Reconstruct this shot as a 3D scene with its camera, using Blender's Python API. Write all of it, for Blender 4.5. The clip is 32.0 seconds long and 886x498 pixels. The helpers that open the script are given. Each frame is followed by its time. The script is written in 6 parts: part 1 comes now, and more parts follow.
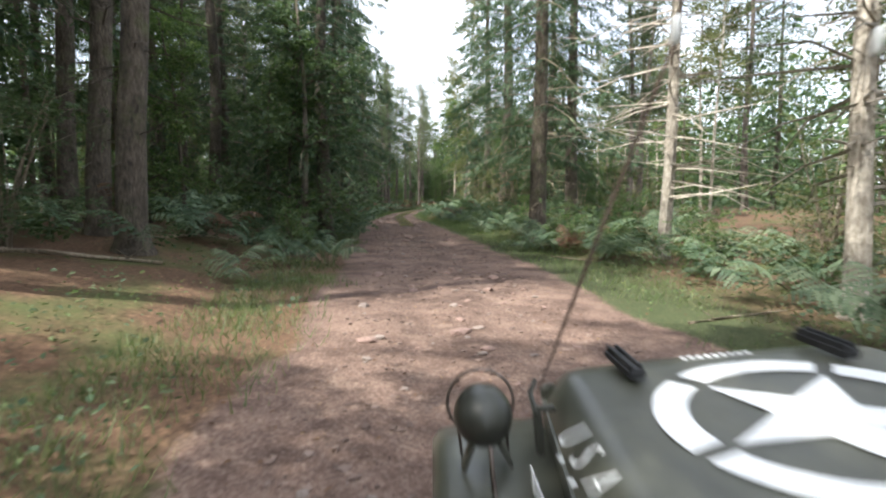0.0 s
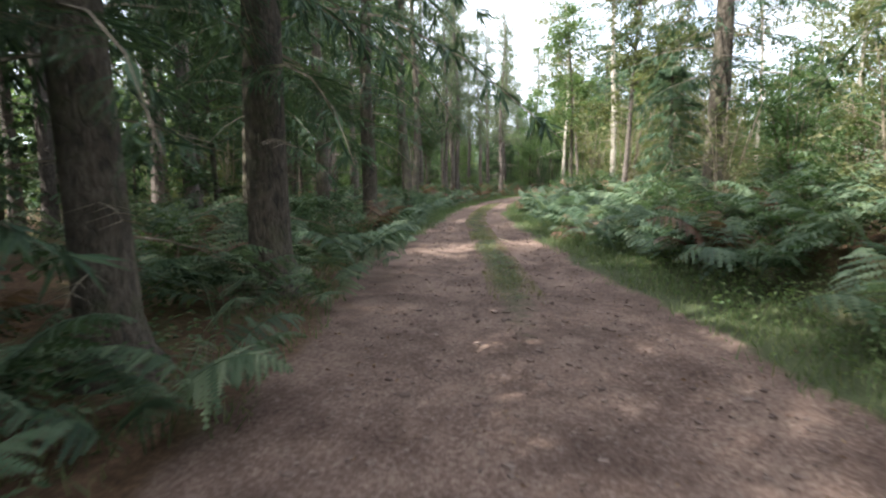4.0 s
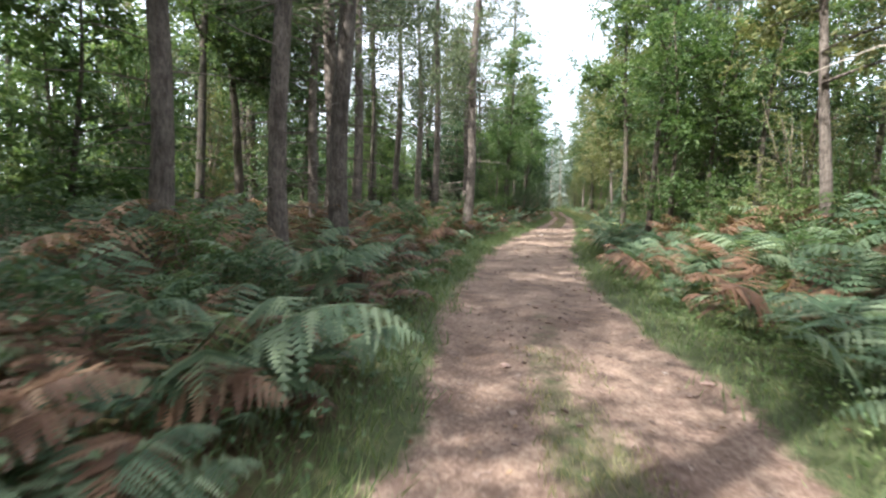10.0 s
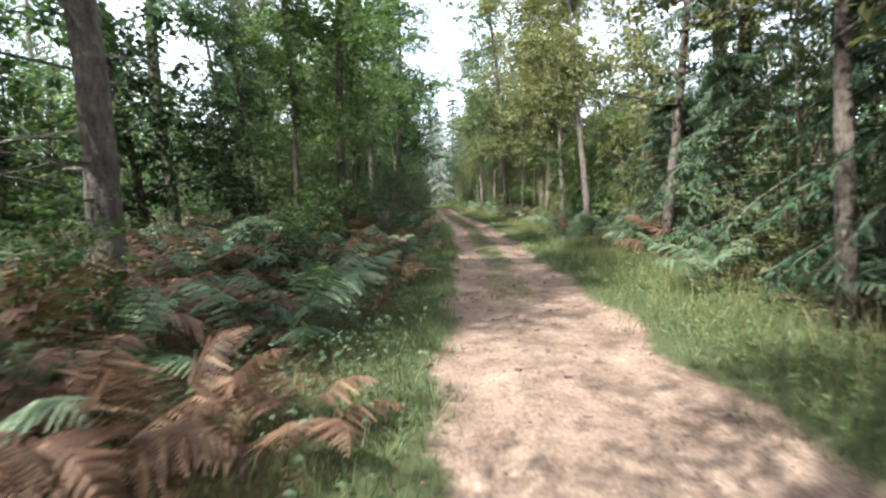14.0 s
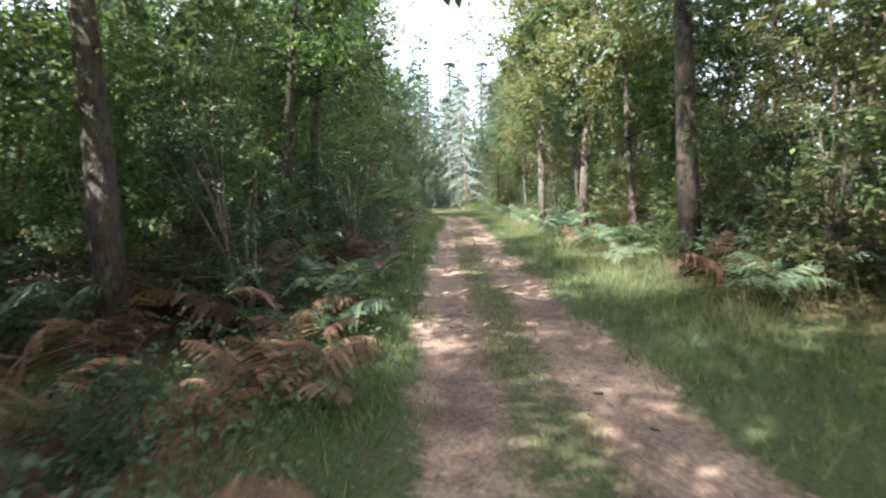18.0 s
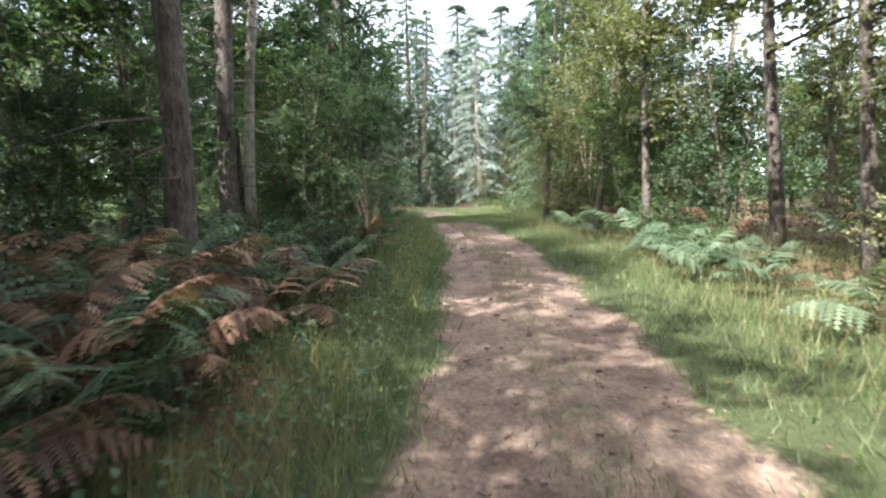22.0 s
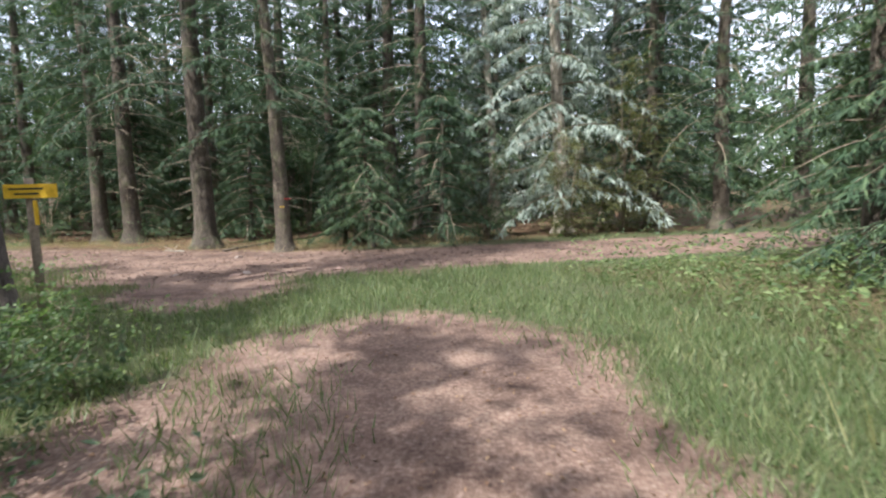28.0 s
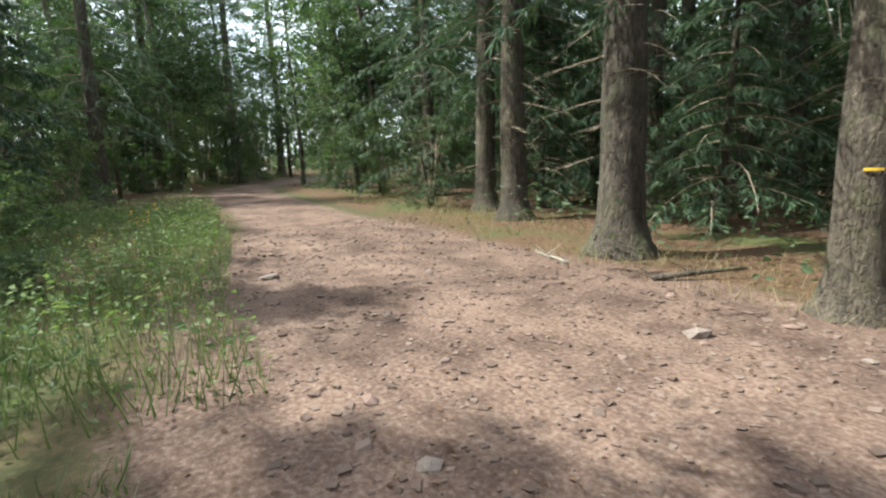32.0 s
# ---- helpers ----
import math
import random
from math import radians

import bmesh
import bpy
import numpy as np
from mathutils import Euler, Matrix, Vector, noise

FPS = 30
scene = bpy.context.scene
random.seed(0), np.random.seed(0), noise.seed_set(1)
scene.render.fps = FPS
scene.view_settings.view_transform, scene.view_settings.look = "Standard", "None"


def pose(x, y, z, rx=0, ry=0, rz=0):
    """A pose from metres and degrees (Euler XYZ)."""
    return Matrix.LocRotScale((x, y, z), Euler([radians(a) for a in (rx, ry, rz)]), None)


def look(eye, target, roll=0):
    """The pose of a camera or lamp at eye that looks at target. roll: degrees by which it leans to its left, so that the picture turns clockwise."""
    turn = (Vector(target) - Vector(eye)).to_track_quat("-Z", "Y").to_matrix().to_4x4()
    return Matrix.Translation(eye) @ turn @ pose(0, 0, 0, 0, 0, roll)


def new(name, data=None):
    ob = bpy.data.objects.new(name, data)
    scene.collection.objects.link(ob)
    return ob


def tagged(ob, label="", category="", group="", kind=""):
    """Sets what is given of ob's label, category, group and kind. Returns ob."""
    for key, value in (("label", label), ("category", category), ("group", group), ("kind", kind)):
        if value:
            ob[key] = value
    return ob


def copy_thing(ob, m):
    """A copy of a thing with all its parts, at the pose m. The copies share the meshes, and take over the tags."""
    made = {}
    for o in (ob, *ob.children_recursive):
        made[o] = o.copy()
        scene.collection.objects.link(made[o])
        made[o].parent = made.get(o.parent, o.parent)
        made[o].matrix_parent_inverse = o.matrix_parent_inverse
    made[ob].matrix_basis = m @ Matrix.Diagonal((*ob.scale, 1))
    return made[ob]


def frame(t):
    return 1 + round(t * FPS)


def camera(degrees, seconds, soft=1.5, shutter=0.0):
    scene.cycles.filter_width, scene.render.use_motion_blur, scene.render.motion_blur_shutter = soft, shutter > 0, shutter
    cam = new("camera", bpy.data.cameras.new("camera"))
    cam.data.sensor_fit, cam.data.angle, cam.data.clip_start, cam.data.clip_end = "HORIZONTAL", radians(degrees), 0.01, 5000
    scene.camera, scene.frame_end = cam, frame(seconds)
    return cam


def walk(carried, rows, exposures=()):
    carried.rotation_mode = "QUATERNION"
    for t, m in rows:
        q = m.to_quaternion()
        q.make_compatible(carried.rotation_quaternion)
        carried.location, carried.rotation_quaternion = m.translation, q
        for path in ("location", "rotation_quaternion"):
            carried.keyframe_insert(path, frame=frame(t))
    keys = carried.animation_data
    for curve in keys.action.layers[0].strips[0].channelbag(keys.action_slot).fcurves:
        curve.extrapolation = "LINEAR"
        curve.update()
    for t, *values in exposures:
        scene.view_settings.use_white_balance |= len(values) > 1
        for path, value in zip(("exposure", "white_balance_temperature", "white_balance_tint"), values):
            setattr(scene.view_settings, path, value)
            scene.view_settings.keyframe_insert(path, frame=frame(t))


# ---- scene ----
cam = camera(80.1, 32.0, soft=2.2, shutter=0.2)
PATH = [
    (0, (14.398, 27.605, 1.522), (13.828, 29.512, 1.329), 0.34),
    (0.5, (13.605, 30.240, 1.527), (12.977, 32.128, 1.327), 0.09),
    (1, (12.725, 32.860, 1.530), (12.047, 34.731, 1.328), 0.13),
    (1.5, (11.652, 35.475, 1.509), (10.902, 37.320, 1.328), 0.89),
    (2, (10.537, 37.942, 1.542), (9.752, 39.767, 1.313), -0.19),
    (2.5, (9.403, 40.569, 1.539), (8.596, 42.387, 1.329), -0.91),
    (3, (8.318, 43.109, 1.530), (7.501, 44.921, 1.305), -0.77),
    (3.5, (7.260, 45.558, 1.521), (6.440, 47.366, 1.281), -0.64),
    (4, (6.234, 47.925, 1.512), (5.413, 49.731, 1.257), -0.51),
    (4.5, (5.241, 50.216, 1.502), (4.423, 52.021, 1.232), -0.38),
    (5, (4.316, 52.452, 1.516), (3.505, 54.262, 1.258), 0.53),
    (5.5, (3.381, 54.813, 1.533), (2.576, 56.623, 1.258), -0.07),
    (6, (2.445, 57.045, 1.520), (1.632, 58.858, 1.294), -0.67),
    (6.5, (1.503, 59.185, 1.544), (0.659, 60.988, 1.353), -0.04),
    (7, (0.497, 61.263, 1.517), (-0.359, 63.052, 1.262), 3.46),
    (7.5, (-0.533, 63.601, 1.502), (-1.372, 65.402, 1.275), 3.91),
    (8, (-1.510, 65.983, 1.491), (-2.319, 67.798, 1.267), 2.62),
    (8.5, (-2.422, 68.302, 1.492), (-3.154, 70.143, 1.219), 2.05),
    (9, (-3.168, 70.839, 1.460), (-3.856, 72.704, 1.235), 1.63),
    (9.5, (-4.020, 73.688, 1.456), (-4.635, 75.579, 1.248), 2.97),
    (10, (-4.807, 76.643, 1.492), (-5.380, 78.549, 1.297), 2.44),
    (10.5, (-5.459, 79.376, 1.554), (-5.991, 81.295, 1.365), 2.61),
    (11, (-6.025, 81.890, 1.597), (-6.526, 83.814, 1.380), 1.58),
    (11.5, (-6.599, 84.684, 1.597), (-7.081, 86.614, 1.389), 0.23),
    (12, (-7.199, 88.109, 1.573), (-7.620, 90.053, 1.363), 0.90),
    (12.5, (-7.562, 91.163, 1.590), (-7.893, 93.123, 1.365), 0.32),
    (13, (-7.853, 94.301, 1.607), (-8.084, 96.275, 1.391), -0.61),
    (13.5, (-7.902, 97.258, 1.571), (-8.048, 99.245, 1.397), -0.54),
    (14, (-8.070, 100.147, 1.611), (-8.201, 102.133, 1.409), -1.52),
    (14.5, (-8.236, 103.694, 1.585), (-8.347, 105.680, 1.374), 0.01),
    (15, (-8.323, 107.357, 1.562), (-8.391, 109.344, 1.345), 0.54),
    (15.5, (-8.366, 111.035, 1.540), (-8.427, 113.021, 1.316), 1.06),
    (16, (-8.441, 114.626, 1.517), (-8.546, 116.610, 1.287), 1.58),
    (16.5, (-8.603, 118.029, 1.495), (-8.774, 120.007, 1.258), 2.11),
    (17, (-8.808, 121.153, 1.491), (-8.996, 123.131, 1.262), 2.36),
    (17.5, (-8.944, 124.108, 1.555), (-9.123, 126.090, 1.356), 1.79),
    (18, (-9.198, 127.008, 1.566), (-9.432, 128.984, 1.363), -1.16),
    (18.5, (-9.535, 129.397, 1.557), (-9.807, 131.365, 1.326), -1.07),
    (19, (-9.947, 132.639, 1.513), (-10.228, 134.604, 1.265), -1.14),
    (19.5, (-10.271, 135.485, 1.488), (-10.559, 137.445, 1.215), -1.36),
    (20, (-10.521, 137.721, 1.487), (-10.819, 139.683, 1.237), -1.62),
    (20.5, (-10.728, 139.498, 1.537), (-11.027, 141.463, 1.312), -1.77),
    (21, (-10.949, 141.546, 1.512), (-11.226, 143.515, 1.297), -0.88),
    (21.5, (-11.177, 143.579, 1.504), (-11.423, 145.550, 1.266), -0.52),
    (22, (-11.370, 145.627, 1.519), (-11.613, 147.598, 1.285), -0.41),
    (22.5, (-11.466, 147.549, 1.559), (-11.700, 149.525, 1.358), -1.44),
    (23, (-11.615, 149.197, 1.577), (-11.874, 151.167, 1.347), -2.28),
    (23.5, (-11.785, 150.749, 1.569), (-12.055, 152.718, 1.346), -2.31),
    (24, (-11.994, 152.861, 1.511), (-12.264, 154.829, 1.278), -0.83),
    (24.5, (-12.229, 155.166, 1.495), (-12.494, 157.134, 1.259), -0.14),
    (25, (-12.460, 157.624, 1.468), (-12.722, 159.594, 1.240), 0.74),
    (25.5, (-12.728, 160.045, 1.511), (-12.984, 162.016, 1.292), 1.50),
    (26, (-13.185, 162.492, 1.527), (-13.496, 164.455, 1.306), 0.71),
    (26.5, (-13.817, 164.948, 1.542), (-14.162, 166.905, 1.319), -0.07),
    (27, (-14.397, 167.282, 1.558), (-14.701, 169.246, 1.333), -0.85),
    (27.5, (-14.750, 169.374, 1.574), (-14.979, 171.348, 1.346), -1.64),
    (28, (-14.965, 171.232, 1.597), (-15.254, 173.197, 1.358), -1.51),
    (28.5, (-15.284, 172.903, 1.610), (-15.709, 174.839, 1.344), -1.93),
    (29, (-15.748, 174.355, 1.569), (-16.374, 176.232, 1.275), -2.73),
    (29.5, (-16.377, 175.649, 1.534), (-17.236, 177.429, 1.229), -2.82),
    (30, (-17.138, 176.726, 1.507), (-18.216, 178.384, 1.210), -2.66),
    (30.5, (-17.974, 177.661, 1.454), (-19.235, 179.184, 1.156), -1.96),
    (31, (-18.701, 178.359, 1.423), (-20.108, 179.744, 1.107), -1.52),
    (31.5, (-19.312, 178.891, 1.413), (-20.821, 180.157, 1.072), -1.81),
    (32, (-19.777, 179.266, 1.394), (-21.361, 180.432, 1.030), -1.99),
]
walk(cam, [(t, look(eye, target, roll)) for t, eye, target, roll in PATH], [(0, 1.25, 6200, 9), (1, 1.35, 6150, 9), (2, 1.75, 6100, 9), (5, 1.55, 6100, 9), (8, 1.5, 6100, 9), (9, 1.6, 6100, 9), (11, 1.65, 6100, 9), (12, 1.7, 6150, 8), (14, 1.65, 6050, 9), (16, 1.85, 6050, 10), (18, 2.2, 6050, 11), (21, 2.05, 6000, 11), (22, 2.0, 6000, 11), (23, 1.95, 6000, 11), (24, 2.2, 6000, 11), (25, 2.15, 6000, 11), (28, 1.15, 6000, 12), (30, 1.15, 6000, 11), (32, 1.15, 6100, 2)])

# ---- world and sun ----
SUN_DIR = Vector((-0.60, -0.80, 1.22)).normalized()
world = bpy.data.worlds.new("world")
scene.world = world
world.use_nodes = True
wn = world.node_tree
sky = wn.nodes.new("ShaderNodeTexSky")
sky.sky_type, sky.sun_disc = "NISHITA", False
sky.sun_elevation, sky.sun_rotation = radians(49), math.atan2(SUN_DIR.x, SUN_DIR.y)
sky.air_density, sky.dust_density, sky.ozone_density = 1.0, 3.0, 0.6
wn.nodes["Background"].inputs["Strength"].default_value = 0.15
veil = wn.nodes.new("ShaderNodeTexNoise")
veil.inputs["Scale"].default_value, veil.inputs["Detail"].default_value = 3.0, 5.0
thin = wn.nodes.new("ShaderNodeMapRange")
thin.inputs["From Min"].default_value, thin.inputs["From Max"].default_value = 0.30, 0.62
thin.inputs["To Min"].default_value, thin.inputs["To Max"].default_value = 0.30, 0.75
wn.links.new(veil.outputs["Fac"], thin.inputs["Value"])
cloud = wn.nodes.new("ShaderNodeMix")
cloud.data_type = "RGBA"
cloud.inputs[7].default_value = (7.6, 7.8, 8.2, 1)
wn.links.new(thin.outputs[0], cloud.inputs[0]), wn.links.new(sky.outputs["Color"], cloud.inputs[6])
wn.links.new(cloud.outputs[2], wn.nodes["Background"].inputs["Color"])
sun_data = bpy.data.lights.new("sun", "SUN")
sun_data.energy, sun_data.angle, sun_data.color = 4.6, radians(0.6), (1.0, 0.965, 0.88)
sun = new("sun", sun_data)
sun.matrix_world = look(SUN_DIR * 80, (0, 0, 0))

# ---- materials ----


def nodes_of(name):
    m = bpy.data.materials.new(name)
    m.use_nodes = True
    t = m.node_tree
    return m, t, t.nodes["Principled BSDF"]


def ramp(t, fac, stops):
    r = t.nodes.new("ShaderNodeValToRGB")
    e = r.color_ramp.elements
    while len(e) < len(stops):
        e.new(0.5)
    for el, (p, c) in zip(e, stops):
        el.position, el.color = p, (*c, 1)
    t.links.new(fac, r.inputs["Fac"])
    return r.outputs["Color"]


def noise_tex(t, scale, detail=5.0, rough=0.6, vector=None, stretch=None):
    n = t.nodes.new("ShaderNodeTexNoise")
    n.inputs["Scale"].default_value, n.inputs["Detail"].default_value, n.inputs["Roughness"].default_value = scale, detail, rough
    if vector is None:
        tc = t.nodes.new("ShaderNodeTexCoord")
        vector = tc.outputs["Object"]
    if stretch:
        mp = t.nodes.new("ShaderNodeMapping")
        mp.inputs["Scale"].default_value = stretch
        t.links.new(vector, mp.inputs["Vector"])
        vector = mp.outputs["Vector"]
    t.links.new(vector, n.inputs["Vector"])
    return n.outputs["Fac"]


def mix(t, fac, a, b, kind="MIX"):
    m = t.nodes.new("ShaderNodeMix")
    m.data_type, m.blend_type = "RGBA", kind
    for i, v in ((0, fac), (6, a), (7, b)):
        if hasattr(v, "node"):
            t.links.new(v, m.inputs[i])
        else:
            m.inputs[i].default_value = v if i == 0 else (*v, 1)
    return m.outputs[2]


def math_node(t, op, a, b=0.0, clamp=False):
    m = t.nodes.new("ShaderNodeMath")
    m.operation, m.use_clamp = op, clamp
    for i, v in enumerate((a, b)):
        if hasattr(v, "node"):
            t.links.new(v, m.inputs[i])
        else:
            m.inputs[i].default_value = v
    return m.outputs[0]


def bump(t, bsdf, height, strength, distance):
    b = t.nodes.new("ShaderNodeBump")
    b.inputs["Strength"].default_value, b.inputs["Distance"].default_value = strength, distance
    t.links.new(height, b.inputs["Height"])
    t.links.new(b.outputs["Normal"], bsdf.inputs["Normal"])


def bark(name, dark, mid, light, moss=0.0):
    m, t, p = nodes_of(name)
    streak = noise_tex(t, 7.0, 8, 0.7, stretch=(1, 1, 0.16))
    plate = noise_tex(t, 24.0, 4, 0.6, stretch=(1, 1, 0.35))
    c = ramp(t, streak, [(0.30, dark), (0.52, mid), (0.74, light)])
    c = mix(t, 0.5, c, ramp(t, plate, [(0.35, dark), (0.65, light)]))
    cr = t.nodes.new("ShaderNodeTexVoronoi")
    cr.feature = "DISTANCE_TO_EDGE"
    cr.inputs["Scale"].default_value = 22.0
    mp = t.nodes.new("ShaderNodeMapping")
    mp.inputs["Scale"].default_value = (1, 1, 0.38)
    t.links.new(t.nodes.new("ShaderNodeTexCoord").outputs["Object"], mp.inputs["Vector"])
    t.links.new(mp.outputs["Vector"], cr.inputs["Vector"])
    crack = ramp(t, cr.outputs["Distance"], [(0.0, (0.35, 0.33, 0.32)), (0.16, (1, 1, 1))])
    c = mix(t, 0.22, c, crack, "MULTIPLY")
    c = mix(t, 1.0, c, ramp(t, noise_tex(t, 2.2, 3, 0.6), [(0.34, (0.62, 0.60, 0.58)), (0.62, (1.15, 1.15, 1.14))]), "MULTIPLY")
    if moss:
        g = ramp(t, noise_tex(t, 1.6, 4, 0.7), [(0.50, (0, 0, 0)), (0.72, (moss, moss, moss))])
        c = mix(t, g, c, (0.09, 0.11, 0.035))
    oi = t.nodes.new("ShaderNodeObjectInfo")
    v = math_node(t, "ADD", math_node(t, "MULTIPLY", oi.outputs["Random"], 0.5), 0.75)
    hsv = t.nodes.new("ShaderNodeHueSaturation")
    t.links.new(c, hsv.inputs["Color"]), t.links.new(v, hsv.inputs["Value"])
    t.links.new(hsv.outputs["Color"], p.inputs["Base Color"])
    p.inputs["Roughness"].default_value = 0.92
    bump(t, p, math_node(t, "ADD", math_node(t, "ADD", streak, math_node(t, "MULTIPLY", plate, 0.8)), math_node(t, "MULTIPLY", crack, 0.22)), 1.0, 0.05)
    return m


def leaf_material(name, stops, through_light=0.35, rough=0.55, patch=0.25):
    """Colour from leaf to leaf and from clump to clump, with light that shines through."""
    m, t, p = nodes_of(name)
    geo = t.nodes.new("ShaderNodeNewGeometry")
    oi = t.nodes.new("ShaderNodeObjectInfo")
    big = noise_tex(t, 1.3, 3, 0.6)
    f = math_node(t, "ADD", math_node(t, "MULTIPLY", geo.outputs["Random Per Island"], 0.55), math_node(t, "MULTIPLY", big, 0.45))
    f = math_node(t, "ADD", f, math_node(t, "MULTIPLY", math_node(t, "SUBTRACT", oi.outputs["Random"], 0.5), patch))
    c = ramp(t, f, stops)
    t.links.new(c, p.inputs["Base Color"])
    p.inputs["Roughness"].default_value = rough
    p.inputs["Specular IOR Level"].default_value = 0.35
    tr = t.nodes.new("ShaderNodeBsdfTranslucent")
    t.links.new(mix(t, 1.0, c, (1.28, 1.36, 0.82), "MULTIPLY"), tr.inputs["Color"])
    ms = t.nodes.new("ShaderNodeMixShader")
    ms.inputs[0].default_value = through_light
    t.links.new(p.outputs[0], ms.inputs[1]), t.links.new(tr.outputs[0], ms.inputs[2])
    t.links.new(ms.outputs[0], t.nodes["Material Output"].inputs["Surface"])
    return m


def plain(name, colour, rough=0.6, metal=0.0, grain=0.12, scale=30.0, bump_by=0.15):
    m, t, p = nodes_of(name)
    n = noise_tex(t, scale, 5, 0.65)
    lo, hi = [max(0.0, c * (1 - grain)) for c in colour], [min(1.0, c * (1 + grain)) for c in colour]
    t.links.new(ramp(t, n, [(0.35, lo), (0.68, hi)]), p.inputs["Base Color"])
    r = t.nodes.new("ShaderNodeMapRange")
    r.inputs["To Min"].default_value, r.inputs["To Max"].default_value = max(0.05, rough - 0.1), min(1.0, rough + 0.1)
    t.links.new(noise_tex(t, 4.0, 3, 0.6), r.inputs["Value"])
    t.links.new(r.outputs[0], p.inputs["Roughness"])
    p.inputs["Metallic"].default_value = metal
    if bump_by:
        bump(t, p, n, bump_by, 0.004)
    return m


BARK_PINE = bark("pine bark", (0.055, 0.043, 0.036), (0.155, 0.12, 0.098), (0.31, 0.26, 0.225))
BARK_SPRUCE = bark("spruce bark", (0.030, 0.024, 0.019), (0.085, 0.066, 0.05), (0.19, 0.155, 0.115), 0.6)
# pale bark, brightened further so that sunlight is held in its colour
BARK_PALE_LIT = bark("pale lit bark", (0.20, 0.165, 0.125), (0.45, 0.39, 0.31), (0.68, 0.62, 0.53))
BARK_TWIG = bark("dry twigs", (0.13, 0.10, 0.07), (0.30, 0.24, 0.17), (0.46, 0.38, 0.28))
NEEDLE = leaf_material("spruce needles", [(0.15, (0.022, 0.045, 0.026)), (0.55, (0.060, 0.105, 0.055)), (0.9, (0.13, 0.18, 0.085))], 0.22)
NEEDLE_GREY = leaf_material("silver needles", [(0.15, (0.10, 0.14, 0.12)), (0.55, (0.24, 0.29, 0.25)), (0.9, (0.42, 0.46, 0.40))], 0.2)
NEEDLE_PINE = leaf_material("pine needles", [(0.15, (0.04, 0.06, 0.03)), (0.55, (0.10, 0.13, 0.07)), (0.9, (0.20, 0.21, 0.11))], 0.25)
LEAF = leaf_material("broad leaves", [(0.15, (0.035, 0.075, 0.018)), (0.5, (0.09, 0.14, 0.052)), (0.9, (0.21, 0.265, 0.11))], 0.42)
LEAF_DARK = leaf_material("dark leaves", [(0.15, (0.032, 0.058, 0.030)), (0.55, (0.072, 0.115, 0.056)), (0.9, (0.15, 0.19, 0.10))], 0.38)
LEAF_OLIVE = leaf_material("olive leaves", [(0.15, (0.06, 0.07, 0.025)), (0.5, (0.14, 0.15, 0.065)), (0.9, (0.29, 0.27, 0.13))], 0.38)
FERN_GREEN = leaf_material("green bracken", [(0.1, (0.03, 0.06, 0.028)), (0.5, (0.09, 0.135, 0.075)), (0.95, (0.22, 0.265, 0.16))], 0.35, patch=0.45)
FERN_RUST = leaf_material("rusty bracken", [(0.1, (0.07, 0.036, 0.022)), (0.5, (0.155, 0.082, 0.05)), (0.95, (0.31, 0.20, 0.125))], 0.3, patch=0.4)
GRASS = leaf_material("grass blades", [(0.1, (0.045, 0.075, 0.022)), (0.5, (0.105, 0.15, 0.06)), (0.82, (0.20, 0.225, 0.105)), (1.0, (0.38, 0.34, 0.19))], 0.35)
DRY_GREEN = leaf_material("seeding grass", [(0.1, (0.10, 0.11, 0.04)), (0.5, (0.22, 0.21, 0.09)), (0.95, (0.42, 0.37, 0.21))], 0.35)
TRODDEN = leaf_material("trodden grass", [(0.1, (0.06, 0.075, 0.03)), (0.5, (0.15, 0.155, 0.065)), (0.95, (0.36, 0.31, 0.18))], 0.3)
DRY = leaf_material("dry grass", [(0.1, (0.12, 0.09, 0.04)), (0.5, (0.30, 0.24, 0.13)), (0.95, (0.52, 0.44, 0.28))], 0.3)
STONE = plain("field stone", (0.23, 0.18, 0.15), 0.85, 0, 0.35, 9.0, 0.5)
GRAVEL = leaf_material("loose gravel", [(0.1, (0.095, 0.064, 0.05)), (0.5, (0.175, 0.122, 0.098)), (0.95, (0.30, 0.225, 0.185))], 0.0, 0.9)
STONE_RED = plain("reddish stone", (0.23, 0.15, 0.12), 0.88, 0, 0.35, 9.0, 0.5)
WOOD_POST = plain("weathered post", (0.22, 0.17, 0.12), 0.85, 0, 0.3, 22.0, 0.4)
YELLOW = plain("yellow sign paint", (0.75, 0.46, 0.03), 0.5, 0, 0.1, 20.0, 0.05)
RED = plain("red plastic tape", (0.55, 0.05, 0.04), 0.5, 0, 0.1)
WHITE_TAPE = plain("white plastic", (0.78, 0.78, 0.76), 0.45, 0, 0.05)
OLIVE_PAINT = plain("olive drab paint", (0.072, 0.072, 0.054), 0.36, 0.0, 0.14, 14.0, 0.05)
OLIVE_DARK = plain("dark olive steel", (0.05, 0.05, 0.04), 0.33, 0.2, 0.15, 20.0, 0.05)
WHITE_PAINT = plain("white stencil paint", (0.82, 0.82, 0.80), 0.5, 0, 0.05, 30.0, 0.03)
RUBBER = plain("black rubber", (0.025, 0.025, 0.026), 0.75, 0, 0.2, 40.0, 0.2)
CANVAS = plain("olive canvas", (0.16, 0.15, 0.09), 0.9, 0, 0.2, 60.0, 0.3)
LITTER = leaf_material("fallen leaves", [(0.1, (0.05, 0.025, 0.015)), (0.5, (0.16, 0.09, 0.05)), (0.95, (0.36, 0.25, 0.15))], 0.1, 0.8)
ROPE = plain("brown cord", (0.08, 0.05, 0.035), 0.85, 0, 0.3, 80.0, 0.3)
WIRE = plain("dull steel wire", (0.16, 0.13, 0.11), 0.45, 0.7, 0.2, 40.0, 0.05)
